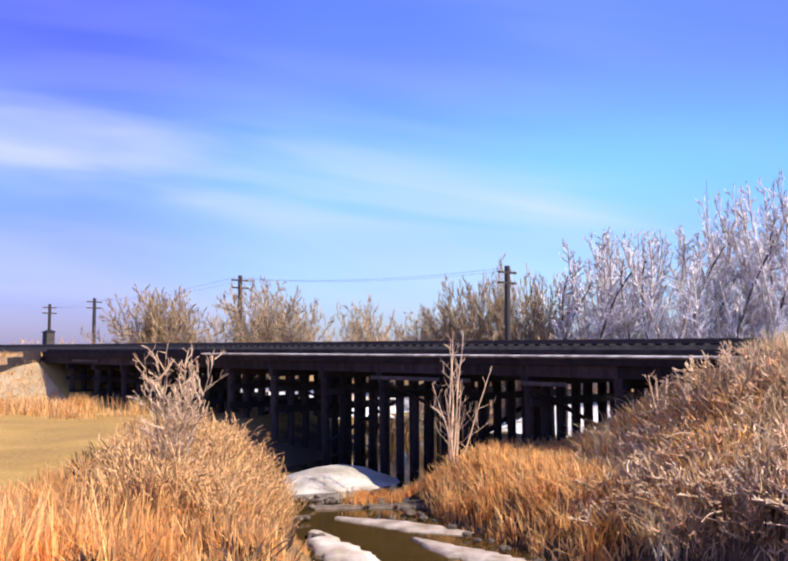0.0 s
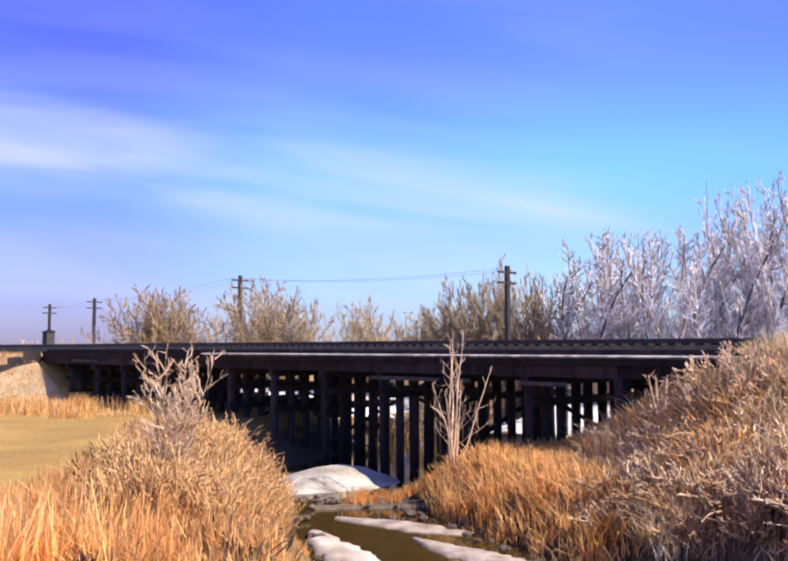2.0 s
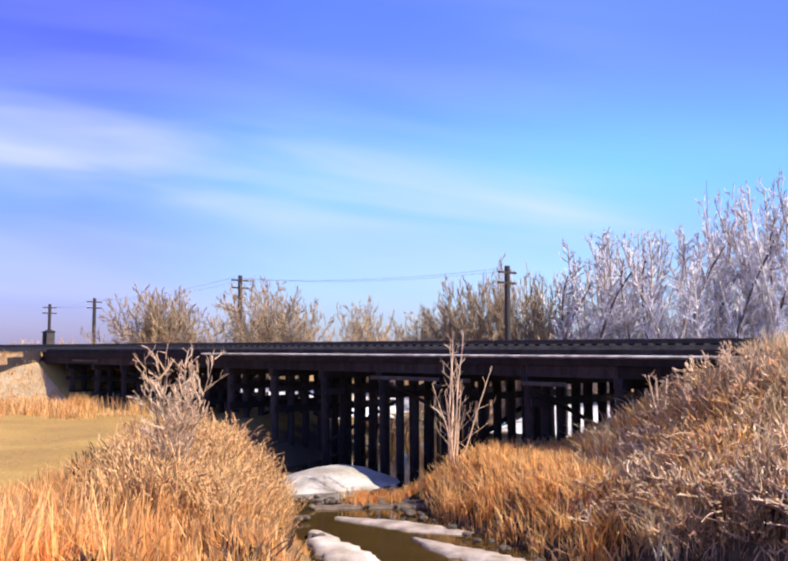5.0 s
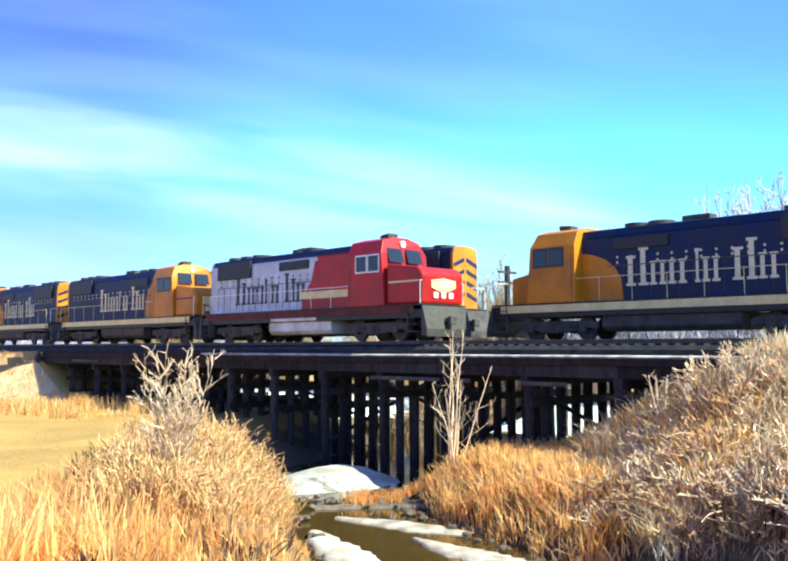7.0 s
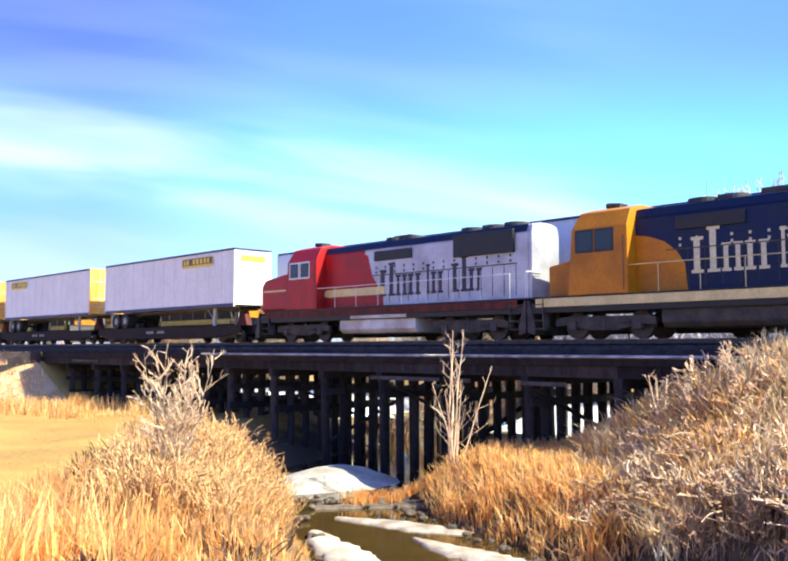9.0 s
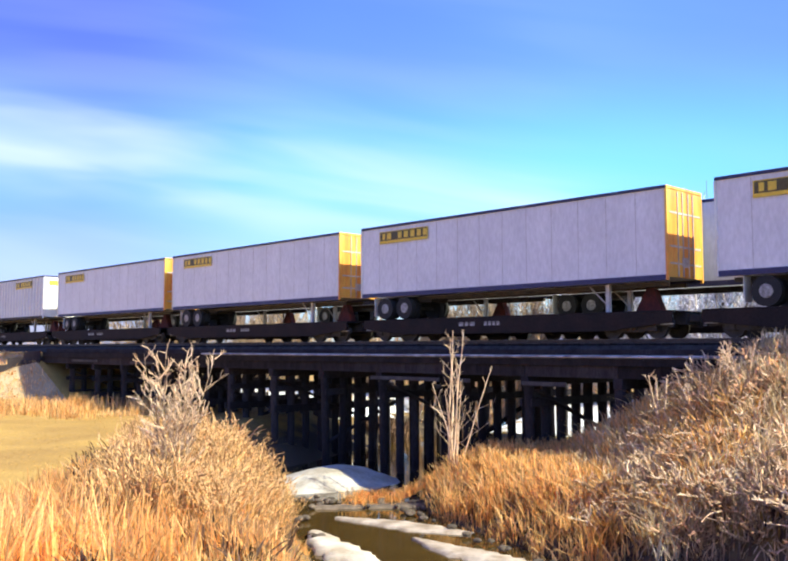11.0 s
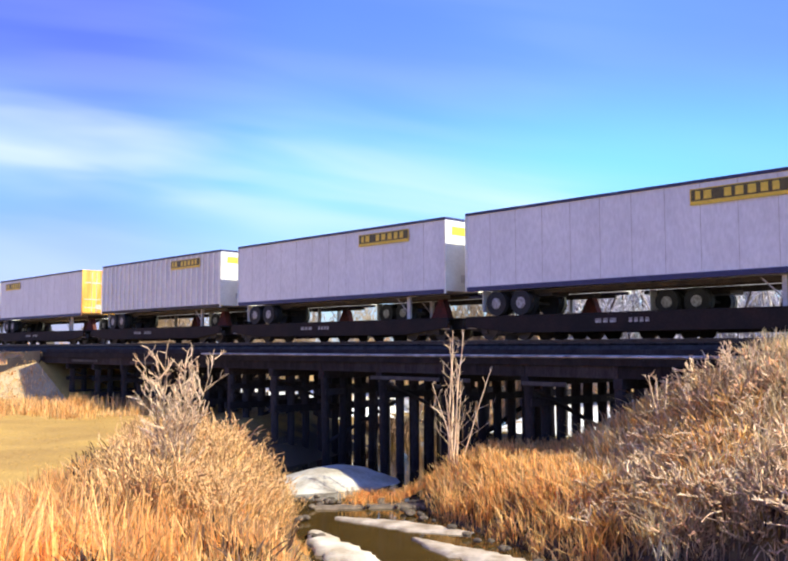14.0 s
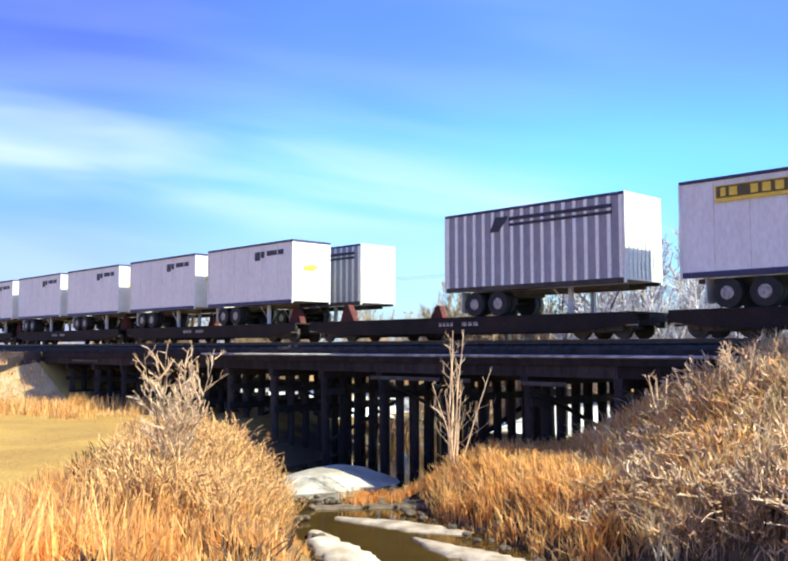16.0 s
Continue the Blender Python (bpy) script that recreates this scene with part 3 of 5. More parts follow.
def build_track(w, name):
    tk = thing(name, "straight railway track with dark ties and polished rails", "railway track", "tracks", "structure")
    tk.matrix_world = line_pose(0, w, 0)
    a, b = -680.0, 580.0
    part("ballast_bed", prism(B(), [(-1.85, DECK + 0.003), (1.85, DECK + 0.003), (1.5, RAIL - 0.24), (-1.5, RAIL - 0.24)], "x", a, b), "ballast", tk)
    for y in (-0.7175 - 0.035, 0.7175 + 0.035):
        part("rail", prism(B(), [(y - 0.07, RAIL - 0.17), (y + 0.07, RAIL - 0.17), (y + 0.07, RAIL - 0.155), (y + 0.012, RAIL - 0.135), (y + 0.012, RAIL - 0.04), (y + 0.036, RAIL - 0.035), (y + 0.036, RAIL - 0.004), (y - 0.036, RAIL - 0.004), (y - 0.036, RAIL - 0.035), (y - 0.012, RAIL - 0.04), (y - 0.012, RAIL - 0.135), (y - 0.07, RAIL - 0.155)], "x", a, b), "rail", tk)
        part("rail_head", box(B(), a, b, y - 0.030, y + 0.030, RAIL - 0.004, RAIL), "rail_head", tk, "shiny worn rail top")
    tie = None
    for i in range(230):
        u = -66 + i * 0.52
        if tie is None:
            o = part("tie", box(B(), -0.115, 0.115, -1.3, 1.3, RAIL - 0.36, RAIL - 0.172, 0.01), "tie", tk)
            tie = o.data
            o.matrix_basis = Matrix.Translation((u, 0, 0))
        else:
            again("tie", tie, tk, Matrix.Translation((u, 0, 0)))


build_track(0.0, "track_near")
build_track(TRACK_GAP, "track_far")



def build_cabinet():
    cb = thing("signal_cabinet", "dark steel signal cabinet beside the track", "cabinet")
    p = line(-54.3, 6.0)
    cb.matrix_basis = line_pose(-54.3, 6.0, float(height(p.x, p.y)))
    part("body", box(B(), -0.5, 0.5, -0.4, 0.4, 0.0, 1.95, 0.02), "grime", cb)
    part("roof", prism(B(), [(-0.55, 1.953), (0.55, 1.953), (0.0, 2.2)], "x", -0.6, 0.6), "black", cb)
    part("door", box(B(), -0.4, 0.4, -0.43, -0.403, 0.15, 1.85, 0.005), "black", cb)


build_cabinet()

# ---------------------------------------------------------------- rolling stock, rail top at z = 0, forward end at +x
LETTERS = ((0.0, 0.62, 1.0), (0.66, 0.44, 0.62), (1.14, 0.48, 0.62), (1.66, 0.30, 0.85), (2.0, 0.44, 0.62), (2.72, 0.58, 1.0), (3.32, 0.44, 0.62))


def pieces(name, boxes, mat, parent):
    """Each box (x0, x1, y0, y1, z0, z1) a part of its own; alike ones share a mesh."""
    made = {}
    for x0, x1, y0, y1, z0, z1 in boxes:
        size = tuple(round(abs(v), 4) for v in (x1 - x0, y1 - y0, z1 - z0))
        at = Matrix.Translation(((x0 + x1) / 2, (y0 + y1) / 2, (z0 + z1) / 2))
        if size in made:
            again(name, made[size], parent, at)
        else:
            a, b, c = (v / 2 for v in size)
            ob = part(name, box(B(), -a, a, -b, b, -c, c), mat, parent)
            ob.matrix_basis = at
            made[size] = ob.data


def marks(x0, z0, h, y, s, wide, mat, parent):
    """A large word as plain shapes of its letters' size: upright bars, on the side y."""
    k, bars = wide / 3.76, []
    for at, w, tall in LETTERS:
        a, b = x0 + s * at * k, x0 + s * (at + w) * k
        lo, hi = min(a, b), max(a, b)
        top, d = z0 + h * tall, 0.008
        st, wd = (hi - lo) * 0.34, (hi - lo) * 0.9
        # upright bars with short feet, as tall as the letter
        foot, stems = (hi - lo) * 0.09, ((lo, top),) if w <= 0.31 else ((lo, top), (lo + wd - st, top if tall < 0.9 else z0 + h * 0.8))
        for q, up in stems:
            bars.append((q + foot, q + st - foot * 0.4, y - d, y + d, z0 + h * 0.07, up - h * 0.07))
            bars += [(q - foot * 0.4, q + st + foot * 0.6, y - d, y + d, z, z + h * 0.07) for z in (z0, up - h * 0.07)]
    pieces("letter_bar", bars, mat, parent)


def add_truck(parent, x, axles=(-1.35, 1.35), gauge=0.75, r=0.5, frame_y=1.05, mat="grime", store={}):
    tk = new("truck")
    tk.parent = parent
    tk.matrix_basis = Matrix.Translation((x, 0, 0))
    key = (axles, r, mat)
    if key not in store:
        bm = B()
        a, b = axles[0] - 0.75, axles[-1] + 0.75
        for y in (-frame_y, frame_y):
            prism(bm, [(a, r + 0.22), (a + 0.3, r + 0.32), (b - 0.3, r + 0.32), (b, r + 0.22), (b, r - 0.02), (b - 0.5, r + 0.02), (0.55, r - 0.18), (-0.55, r - 0.18), (a + 0.5, r + 0.02), (a, r - 0.02)], "y", y - 0.09, y + 0.09)
            for ax in axles:
                box(bm, ax - 0.18, ax + 0.18, y - 0.15, y + 0.15, r - 0.16, r + 0.18, 0.03)
            for sx in (-0.22, 0, 0.22):
                rod(bm, (sx, y * 1.06, r - 0.14), (sx, y * 1.06, r + 0.2), 0.08)
            rod(bm, (axles[0] + 0.25, y * 1.1, r + 0.1), (axles[0] + 0.75, y * 1.1, r + 0.1), 0.07)
        box(bm, -0.3, 0.3, -frame_y, frame_y, r - 0.1, r + 0.3, 0.04)
        ob = part("side_frame", bm, mat, tk)
        wb = B()
        for y in (-gauge, gauge):
            s = 1 if y > 0 else -1
            rod(wb, (0, y - 0.065, 0), (0, y + 0.065, 0), r - 0.004, 24)
            rod(wb, (0, y - s * 0.07 - 0.012, 0), (0, y - s * 0.07 + 0.012, 0), r + 0.025, 24)
            rod(wb, (0, y + s * 0.06, 0), (0, y + s * 0.12, 0), 0.16, 12)
        rod(wb, (0, -gauge, 0), (0, gauge, 0), 0.08, 8)
        wo = part("wheelset", wb, "steel", tk)
        wo.matrix_basis = Matrix.Translation((axles[0], 0, r))
        store[key] = (ob.data, wo.data)
        rest = axles[1:]
    else:
        again("side_frame", store[key][0], tk, Matrix())
        rest = axles
    for ax in rest:
        again("wheelset", store[key][1], tk, Matrix.Translation((ax, 0, r)))
    return tk


def locomotive(label, L, scheme, wide_nose, six=False):
    """scheme: warbonnet (silver, red front) or bluebonnet (dark blue, yellow front)."""
    lo = thing("locomotive", label, "locomotive", "diesel locomotives")
    war = scheme == "warbonnet"
    body, front = ("silver", "red") if war else ("blue", "yellow")
    h = L / 2 - 0.55
    # underframe, sill and steps
    part("underframe", box(B(), -h, h, -1.40, 1.40, 0.98, 1.36, 0.03), "black", lo)
    for y in (-1, 1):
        part("sill", box(B(), -h + 0.5, h - 0.5, y * 1.405, y * 1.475, 1.20, 1.52, 0.01), "hitch_red" if war else "cream", lo, "dull red walkway edge stripe" if war else "pale yellow walkway edge stripe")
    part("walkway", box(B(), -h, h, -1.50, 1.50, 1.523, 1.58, 0.01), "black", lo)
    tl = 3.0 if not war else 2.6
    prof = [(-1.25, 0.55), (-1.05, 0.36), (1.05, 0.36), (1.25, 0.55), (1.25, 1.02), (-1.25, 1.02)]
    part("fuel_tank", prism(B(), prof, "x", -tl, tl, 0.05), "tank" if war else "grime", lo, "pale grey fuel tank" if war else "grimy dark fuel tank")
    if war:
        for y in (-1, 1):
            rod_b = rod(B(), (-2.2, y * 1.3, 1.1), (1.6, y * 1.3, 1.1), 0.13, 12)
            part("air_reservoir", rod_b, "tank", lo, "long pale air reservoir")
    for sx in (-1, 1):
        add_truck(lo, sx * (L / 2 - (4.2 if six else 3.9)), (-1.7, 0.0, 1.7) if six else (-1.37, 1.37))
        bm = B()
        prism(bm, [(sx * h, 0.25), (sx * (h + 0.35), 0.18), (sx * (h + 0.35), 0.5), (sx * (h + 0.06), 1.5), (sx * h, 1.5)], "y", -1.45, 1.45)
        part("pilot", bm, "steel" if sx > 0 and war else "grime", lo, "steel snowplough pilot")
        bm = B()
        box(bm, sx * h, sx * (h + 0.55), -0.14, 0.14, 0.78, 1.0, 0.03)
        box(bm, sx * (h + 0.42), sx * (h + 0.62), -0.2, 0.2, 0.70, 1.06, 0.04)
        part("coupler", bm, "grime", lo)
        for y in (-1, 1):
            bm = B()
            for st in range(4):
                box(bm, sx * (h - 0.85), sx * (h - 0.35), y * 1.08, y * 1.5, 0.38 + st * 0.3, 0.42 + st * 0.3)
            box(bm, sx * (h - 0.89), sx * (h - 0.85), y * 1.08, y * 1.5, 0.36, 1.5)
            part("step_well", bm, "grime", lo)
    cab0 = h - (4.9 if wide_nose else 4.6)
    cab1 = cab0 + 2.55
    # long hood: silver or blue, its front stretch in the bonnet colour
    hoodp = [(-0.92, 1.583), (0.92, 1.583), (0.92, 4.15), (0.8, 4.5), (0.3, 4.6), (-0.3, 4.6), (-0.8, 4.5), (-0.92, 4.15)]
    split = cab0 - (3.0 if war else 0.9)
    part("long_hood", prism(B(), hoodp, "x", -h + 0.35, split), body, lo)
    part("hood_front", prism(B(), [(y * 1.003, z + 0.002) for y, z in hoodp], "x", split, cab0), front if war else body, lo)
    part("hood_end", prism(B(), [(y, z) for y, z in hoodp[:6]] + [(-0.8, 4.5), (-0.92, 4.15)], "x", -h + 0.15, -h + 0.347, 0.04), "silver" if war else "yellow", lo, "silver hood end" if war else "yellow hood end with dark chevrons")
    if not war:
        for k in range(4):
            z = 1.9 + k * 0.55
            for y in (-1, 1):
                part("chevron", prism(B(), [(y * 0.08, z + 0.3), (y * 0.86, z), (y * 0.86, z + 0.2), (y * 0.08, z + 0.5)], "x", -h + 0.13, -h + 0.149), "blue", lo)
    # radiator grilles, doors, louvres
    gr = "black"
    for y in (-1, 1):
        part("radiator_grille", box(B(), -h + 1.0, -h + 4.3, y * 0.925, y * 1.06, 3.45, 4.38, 0.03), gr, lo, "black radiator intake grille")
        part("central_intake", box(B(), split - 3.2, split - 0.7, y * 0.925, y * 1.0, 3.65, 4.1, 0.02), gr, lo, "black dynamic brake intake")
        pieces("hood_door_seam", [(x, x + 0.02, y * 0.915, y * 0.932, 1.75, 2.95) for x in np.arange(-h + 0.95, split - 0.2, 0.62)], "grime", lo)
        end = split - 1.0 if war else cab0 - 2.1
        marks(end - 6.3 if y < 0 else end, 2.02 if war else 2.15, 1.5, y * 0.938, 1 if y < 0 else -1, 6.3, "mark_dark" if war else "mark_gold", lo)
        pieces("hood_latch", [(x + 0.25, x + 0.33, y * 0.915, y * 0.945, z, z + 0.09) for x in np.arange(-h + 0.95, split - 0.6, 0.62) for z in (3.08, 3.30)], "steel" if war else "mark_gold", lo)
        part("hood_ledge", box(B(), -h + 0.9, split - 0.3, y * 0.921, y * 0.95, 2.98, 3.02), "grime", lo)
        # handrail with stanchions
        bm = B()
        x = -h + 0.9
        while x < cab0:
            rod(bm, (x, y * 1.42, 1.55), (x, y * 1.42, 2.55), 0.016, 6)
            x += 1.55
        rod(bm, (-h + 0.9, y * 1.42, 2.55), (cab0, y * 1.42, 2.55), 0.018, 6)
        part("handrail", bm, "mark_white" if war else "cream", lo)
    for k, xx in enumerate((-h + 1.6, -h + 2.8, -h + 4.0, split - 2.4, split - 1.3)):
        part("roof_fan", rod(B(), (xx, 0, 4.58), (xx, 0, 4.74), 0.55, 20), "grime", lo)
    bm = box(B(), -1.4, -0.2, -0.3, 0.3, 4.58, 4.82, 0.04)
    part("exhaust_stack", bm, "grime", lo)
    part("hood_roof", prism(B(), [(-0.93, 4.22), (-0.81, 4.515), (-0.3, 4.615), (0.3, 4.615), (0.81, 4.515), (0.93, 4.22), (0.8, 4.44), (0.3, 4.54), (-0.3, 4.54), (-0.8, 4.44)], "x", -h + 0.4, cab0 - 0.02), "blue", lo, "dark blue-black hood roof")
    # cab
    cabp = [(-1.5, 1.583), (1.5, 1.583), (1.5, 3.95), (1.2, 4.56), (0.5, 4.75), (-0.5, 4.75), (-1.2, 4.56), (-1.5, 3.95)]
    bm = prism(B(), cabp, "x", cab0 + 0.003, cab1, 0.03)
    for v in bm.verts:
        if v.co.x > cab1 - 0.2 and v.co.z > 3.4:
            v.co.x -= (v.co.z - 3.4) * 0.34
    cab = part("cab", bm, front, lo)
    for y in (-1, 1):
        for k in range(2):
            wx = cab0 + 0.62 + k * 0.85
            part("side_window", box(B(), wx, wx + 0.68, y * 1.49, y * 1.512, 3.15, 3.85, 0.01), "glass", cab)
            part("window_frame", box(B(), wx - 0.07, wx + 0.75, y * 1.485, y * 1.505, 3.08, 3.92, 0.01), "mark_white" if war else "black", cab)
        part("cab_door_seam", box(B(), cab0 + 0.15, cab0 + 0.18, y * 1.49, y * 1.508, 1.7, 3.6), "grime", cab)
    for y in (-0.62, 0.62):
        part("windscreen", prism(B(), [(cab1 - 0.06, 3.55), (cab1 - 0.03, 3.55), (cab1 - 0.03 - 0.22, 4.2), (cab1 - 0.06 - 0.22, 4.2)], "y", y - 0.48, y + 0.48), "glass", cab)
    part("headlight", rod(B(), (cab1 - 0.4, 0, 4.44), (cab1 - 0.24, 0, 4.44), 0.16, 14), "mark_white", cab)
    bm = B()
    for y in (-0.35, 0, 0.35):
        rod(bm, (cab0 + 1.0, y * 0.6, 4.9), (cab0 + 1.6, y * 0.6, 4.9), 0.05, 8, 0.11)
    box(bm, cab0 + 1.0, cab0 + 1.2, -0.3, 0.3, 4.73, 4.88)
    part("horn", bm, "grime", cab)
    if wide_nose:
        prof = [(cab1 + 0.003, 1.583), (h - 0.05, 1.583), (h - 0.02, 2.9), (h - 0.35, 3.2), (cab1 + 0.003, 3.45)]
        bm = prism(B(), prof, "y", -1.36, 1.36, 0.12)
        nose = part("nose", bm, front, lo)
        pieces("number_bar", [(h - 0.05, h + 0.01, y - 0.14, y + 0.14, 1.85, 2.1) for y in (-0.5, 0.0, 0.5)], "mark_white", nose)
        for y in (-1, 1):
            part("nose_stripe", box(B(), cab1 + 0.15, h - 0.25, y * 1.362, y * 1.372, 2.55, 2.63), "cream" if war else "blue", nose, "thin side stripe along the nose")
        part("nose_emblem", prism(B(), [(-0.8, 2.3), (0, 2.05), (0.8, 2.3), (0.8, 2.62), (0, 2.72), (-0.8, 2.62)], "x", h - 0.06, h + 0.012), "cream", nose, "pale yellow nose emblem")
        for y in (-0.2, 0.2):
            part("ditch_light", rod(B(), (h - 0.06, y, 2.45), (h + 0.05, y, 2.45), 0.1, 12), "mark_white", nose)
    else:
        prof = [(cab1 + 0.003, 1.583), (h - 0.75, 1.583), (h - 0.75, 2.75), (cab1 + 0.003, 2.98)]
        nose = part("short_hood", prism(B(), prof, "y", -0.92, 0.92, 0.06), front, lo)
        part("nose_emblem", prism(B(), [(-0.6, 2.2), (0, 2.0), (0.6, 2.2), (0.6, 2.45), (-0.6, 2.45)], "x", h - 0.79, h - 0.735), "blue", nose)
    if war:
        for y in (-1, 1):
            xs = split - 0.2
            out = [(xs - 1.2, 2.12), (xs + 3.0, 2.12), (xs + 3.5, 2.3), (xs + 3.0, 2.48), (xs - 1.2, 2.48)]
            part("side_stripe", prism(B(), out, "y", y * 0.93, y * 0.955), "cream", lo, "cream pointed side stripe")
            part("red_sweep", prism(B(), [(split - 1.3, 1.6), (split + 0.02, 1.6), (split + 0.02, 3.98), (split - 0.2, 3.98), (split - 0.5, 3.0), (split - 0.95, 2.5), (split - 1.25, 2.1)], "y", y * 0.919, y * 0.932), "red", lo)
    else:
        for y in (-1, 1):
            up = 0.5 if wide_nose else 0.0
            part("yellow_sweep", prism(B(), [(cab0 - 2.0, 1.6), (cab0 - 0.01, 1.6), (cab0 - 0.01, 3.6 + up), (cab0 - 0.6, 3.5 + up), (cab0 - 1.15, 3.3 + up * 0.8), (cab0 - 1.6, 2.95 + up * 0.6), (cab0 - 1.9, 2.5 + up * 0.3)], "y", y * 0.919, y * 0.94), "yellow", lo, "yellow curved bonnet panel")
    for sx in (-1, 1):
        for y in (-1, 1):
            bm = rod(B(), (sx * (h - 0.1), y * 1.42, 1.55), (sx * (h - 0.1), y * 1.42, 2.6), 0.018, 6)
            rod(bm, (sx * (h - 0.1), y * 1.42, 2.6), (sx * (h - 0.1), y * 0.4, 2.6), 0.018, 6)
            part("end_rail", bm, "mark_white", lo)
    lo.scale = (1, 1, 1.035)
    return lo


SEMI_FLOOR = 2.02


def semitrailer(label, L, ribs, end, sign, roof=5.36, side="trailer"):
    """A boxed road trailer on its wheels, bottom of tyres at z = 0.98 on the car's deck."""
    tr = thing("semitrailer", label, "semitrailer", "piggyback trailers")
    a, b, f = -L / 2, L / 2, SEMI_FLOOR
    part("body", box(B(), a + 0.03, b - 0.03, -1.24, 1.24, f + 0.12, roof - 0.04, 0.02), side, tr)
    for y in (-1, 1):
        part("top_rail", box(B(), a, b, y * 1.205, y * 1.30, roof - 0.11, roof, 0.012), "rim", tr)
        part("bottom_rail", box(B(), a, b, y * 1.2, y * 1.275, f, f + 0.2, 0.01), "rim" if not ribs else "grime", tr)
        if ribs:
            n = int(L / ribs)
            xs = [a + 0.15 + k * (L - 0.3) / n for k in range(n + 1)]
            half = 0.075
            pieces("side_post", [(x - half, x + half, y * 1.238, y * 1.285, f + 0.2, roof - 0.11) for x in xs], "rib", tr)
        else:
            n = int(L / 1.22)
            xs = [a + k * L / n for k in range(1, n)]
            pieces("panel_seam", [(x - 0.012, x + 0.012, y * 1.239, y * 1.245, f + 0.2, roof - 0.11) for x in xs], "tank", tr)
    part("roof", box(B(), a + 0.02, b - 0.02, -1.2, 1.2, roof - 0.039, roof - 0.012), "tank", tr)
    # leading end: wall, corner posts, emblem
    endm = {"white": "trailer_white", "yellow": "trailer_yellow", "ribbed": "trailer_white"}[end]
    part("end_wall", box(B(), b - 0.029, b + 0.02, -1.19, 1.19, f + 0.12, roof - 0.12, 0.01), endm, tr)
    for y in (-1, 1):
        part("corner_post", box(B(), b - 0.06, b + 0.035, y * 1.19, y * 1.29, f, roof - 0.11, 0.02), endm, tr)
        part("rear_post", box(B(), a - 0.03, a + 0.06, y * 1.19, y * 1.29, f, roof - 0.11, 0.02), "trailer_white", tr)
    part("end_header", box(B(), b - 0.03, b + 0.035, -1.29, 1.29, roof - 0.109, roof + 0.003, 0.01), "rim" if end == "white" else endm, tr)
    if end == "ribbed":
        pieces("end_post", [(b + 0.018, b + 0.06, -1.05 + k * 2.0 / 7, -0.95 + k * 2.0 / 7, f + 0.2, roof - 0.15) for k in range(8)], "rib", tr)
    elif end == "yellow":
        for y in (-0.55, -0.2, 0.2, 0.55):
            part("lock_rod", rod(B(), (b + 0.045, y, f + 0.15), (b + 0.045, y, roof - 0.16), 0.022, 6), "tank", tr)
        pieces("door_band", [(b + 0.02, b + 0.035, -1.1, 1.1, z, z + 0.06) for z in (2.6, 3.2, 4.4)], "tank", tr)
    elif sign == "yellow":
        part("end_sign", box(B(), b + 0.02, b + 0.034, -0.85, 0.85, roof - 0.75, roof - 0.38, 0.005), "sign_yellow", tr, "yellow sign plate")
    elif sign == "red":
        part("end_emblem", prism(B(), [(-0.55, 3.75), (0.1, 3.75), (0.45, 4.0), (0.1, 4.1), (-0.55, 4.0)], "x", b + 0.02, b + 0.034), "sign_yellow", tr, "small orange emblem")
    part("end_unit", box(B(), b + 0.02, b + 0.05, -0.25, 0.25, f + 0.5, f + 0.85, 0.01), "tank", tr)
    part("rear_door", box(B(), a - 0.02, a + 0.029, -1.19, 1.19, f + 0.12, roof - 0.12, 0.01), "trailer_white", tr)
    for y in (-1, 1):
        if sign == "yellow":
            x0, x1 = (b - 5.6, b - 2.2) if y < 0 else (a + 2.2, a + 5.6)
            if end == "yellow":
                x0, x1 = a + 1.3, a + 4.4
            sg = part("sign_panel", box(B(), x0, x1, y * 1.287, y * 1.30, roof - 0.86, roof - 0.30, 0.004), "sign_yellow", tr, "yellow side sign")
            bm = B()
            box(bm, x0 + 0.05, x1 - 0.05, y * 1.3005, y * 1.304, roof - 0.73, roof - 0.335)
            part("sign_field", bm, "sign_black", sg)
            x, bars = x0 + 0.2, []
            for k, wd in enumerate((0.22, 0.34, 0.22, 0.3, 0.34, 0.34, 0.3, 0.28)):
                if k != 2:
                    bars.append((x, x + wd * 0.8, y * 1.3045, y * 1.31, roof - 0.68, roof - 0.39))
                x += wd + 0.08
            pieces("sign_bar", bars, "sign_yellow", sg)
        elif sign == "red":
            x0 = b - L * 0.42
            pieces("side_mark", [(x0 + dx, x0 + dx + wd, y * 1.246, y * 1.252, roof - 0.5 - hh, roof - 0.45) for dx, wd, hh in ((0.0, 0.5, 0.42), (0.55, 0.35, 0.3), (1.1, 0.9, 0.22), (2.1, 0.5, 0.22))], "mark_dark", tr)
        elif sign == "stripe":
            pieces("side_stripe", [(-0.9, b - 0.5, y * 1.286, y * 1.292, roof - 0.55, roof - 0.40), (-0.9, b - 0.5, y * 1.286, y * 1.292, roof - 0.78, roof - 0.66)], "mark_dark", tr)
            bm = B()
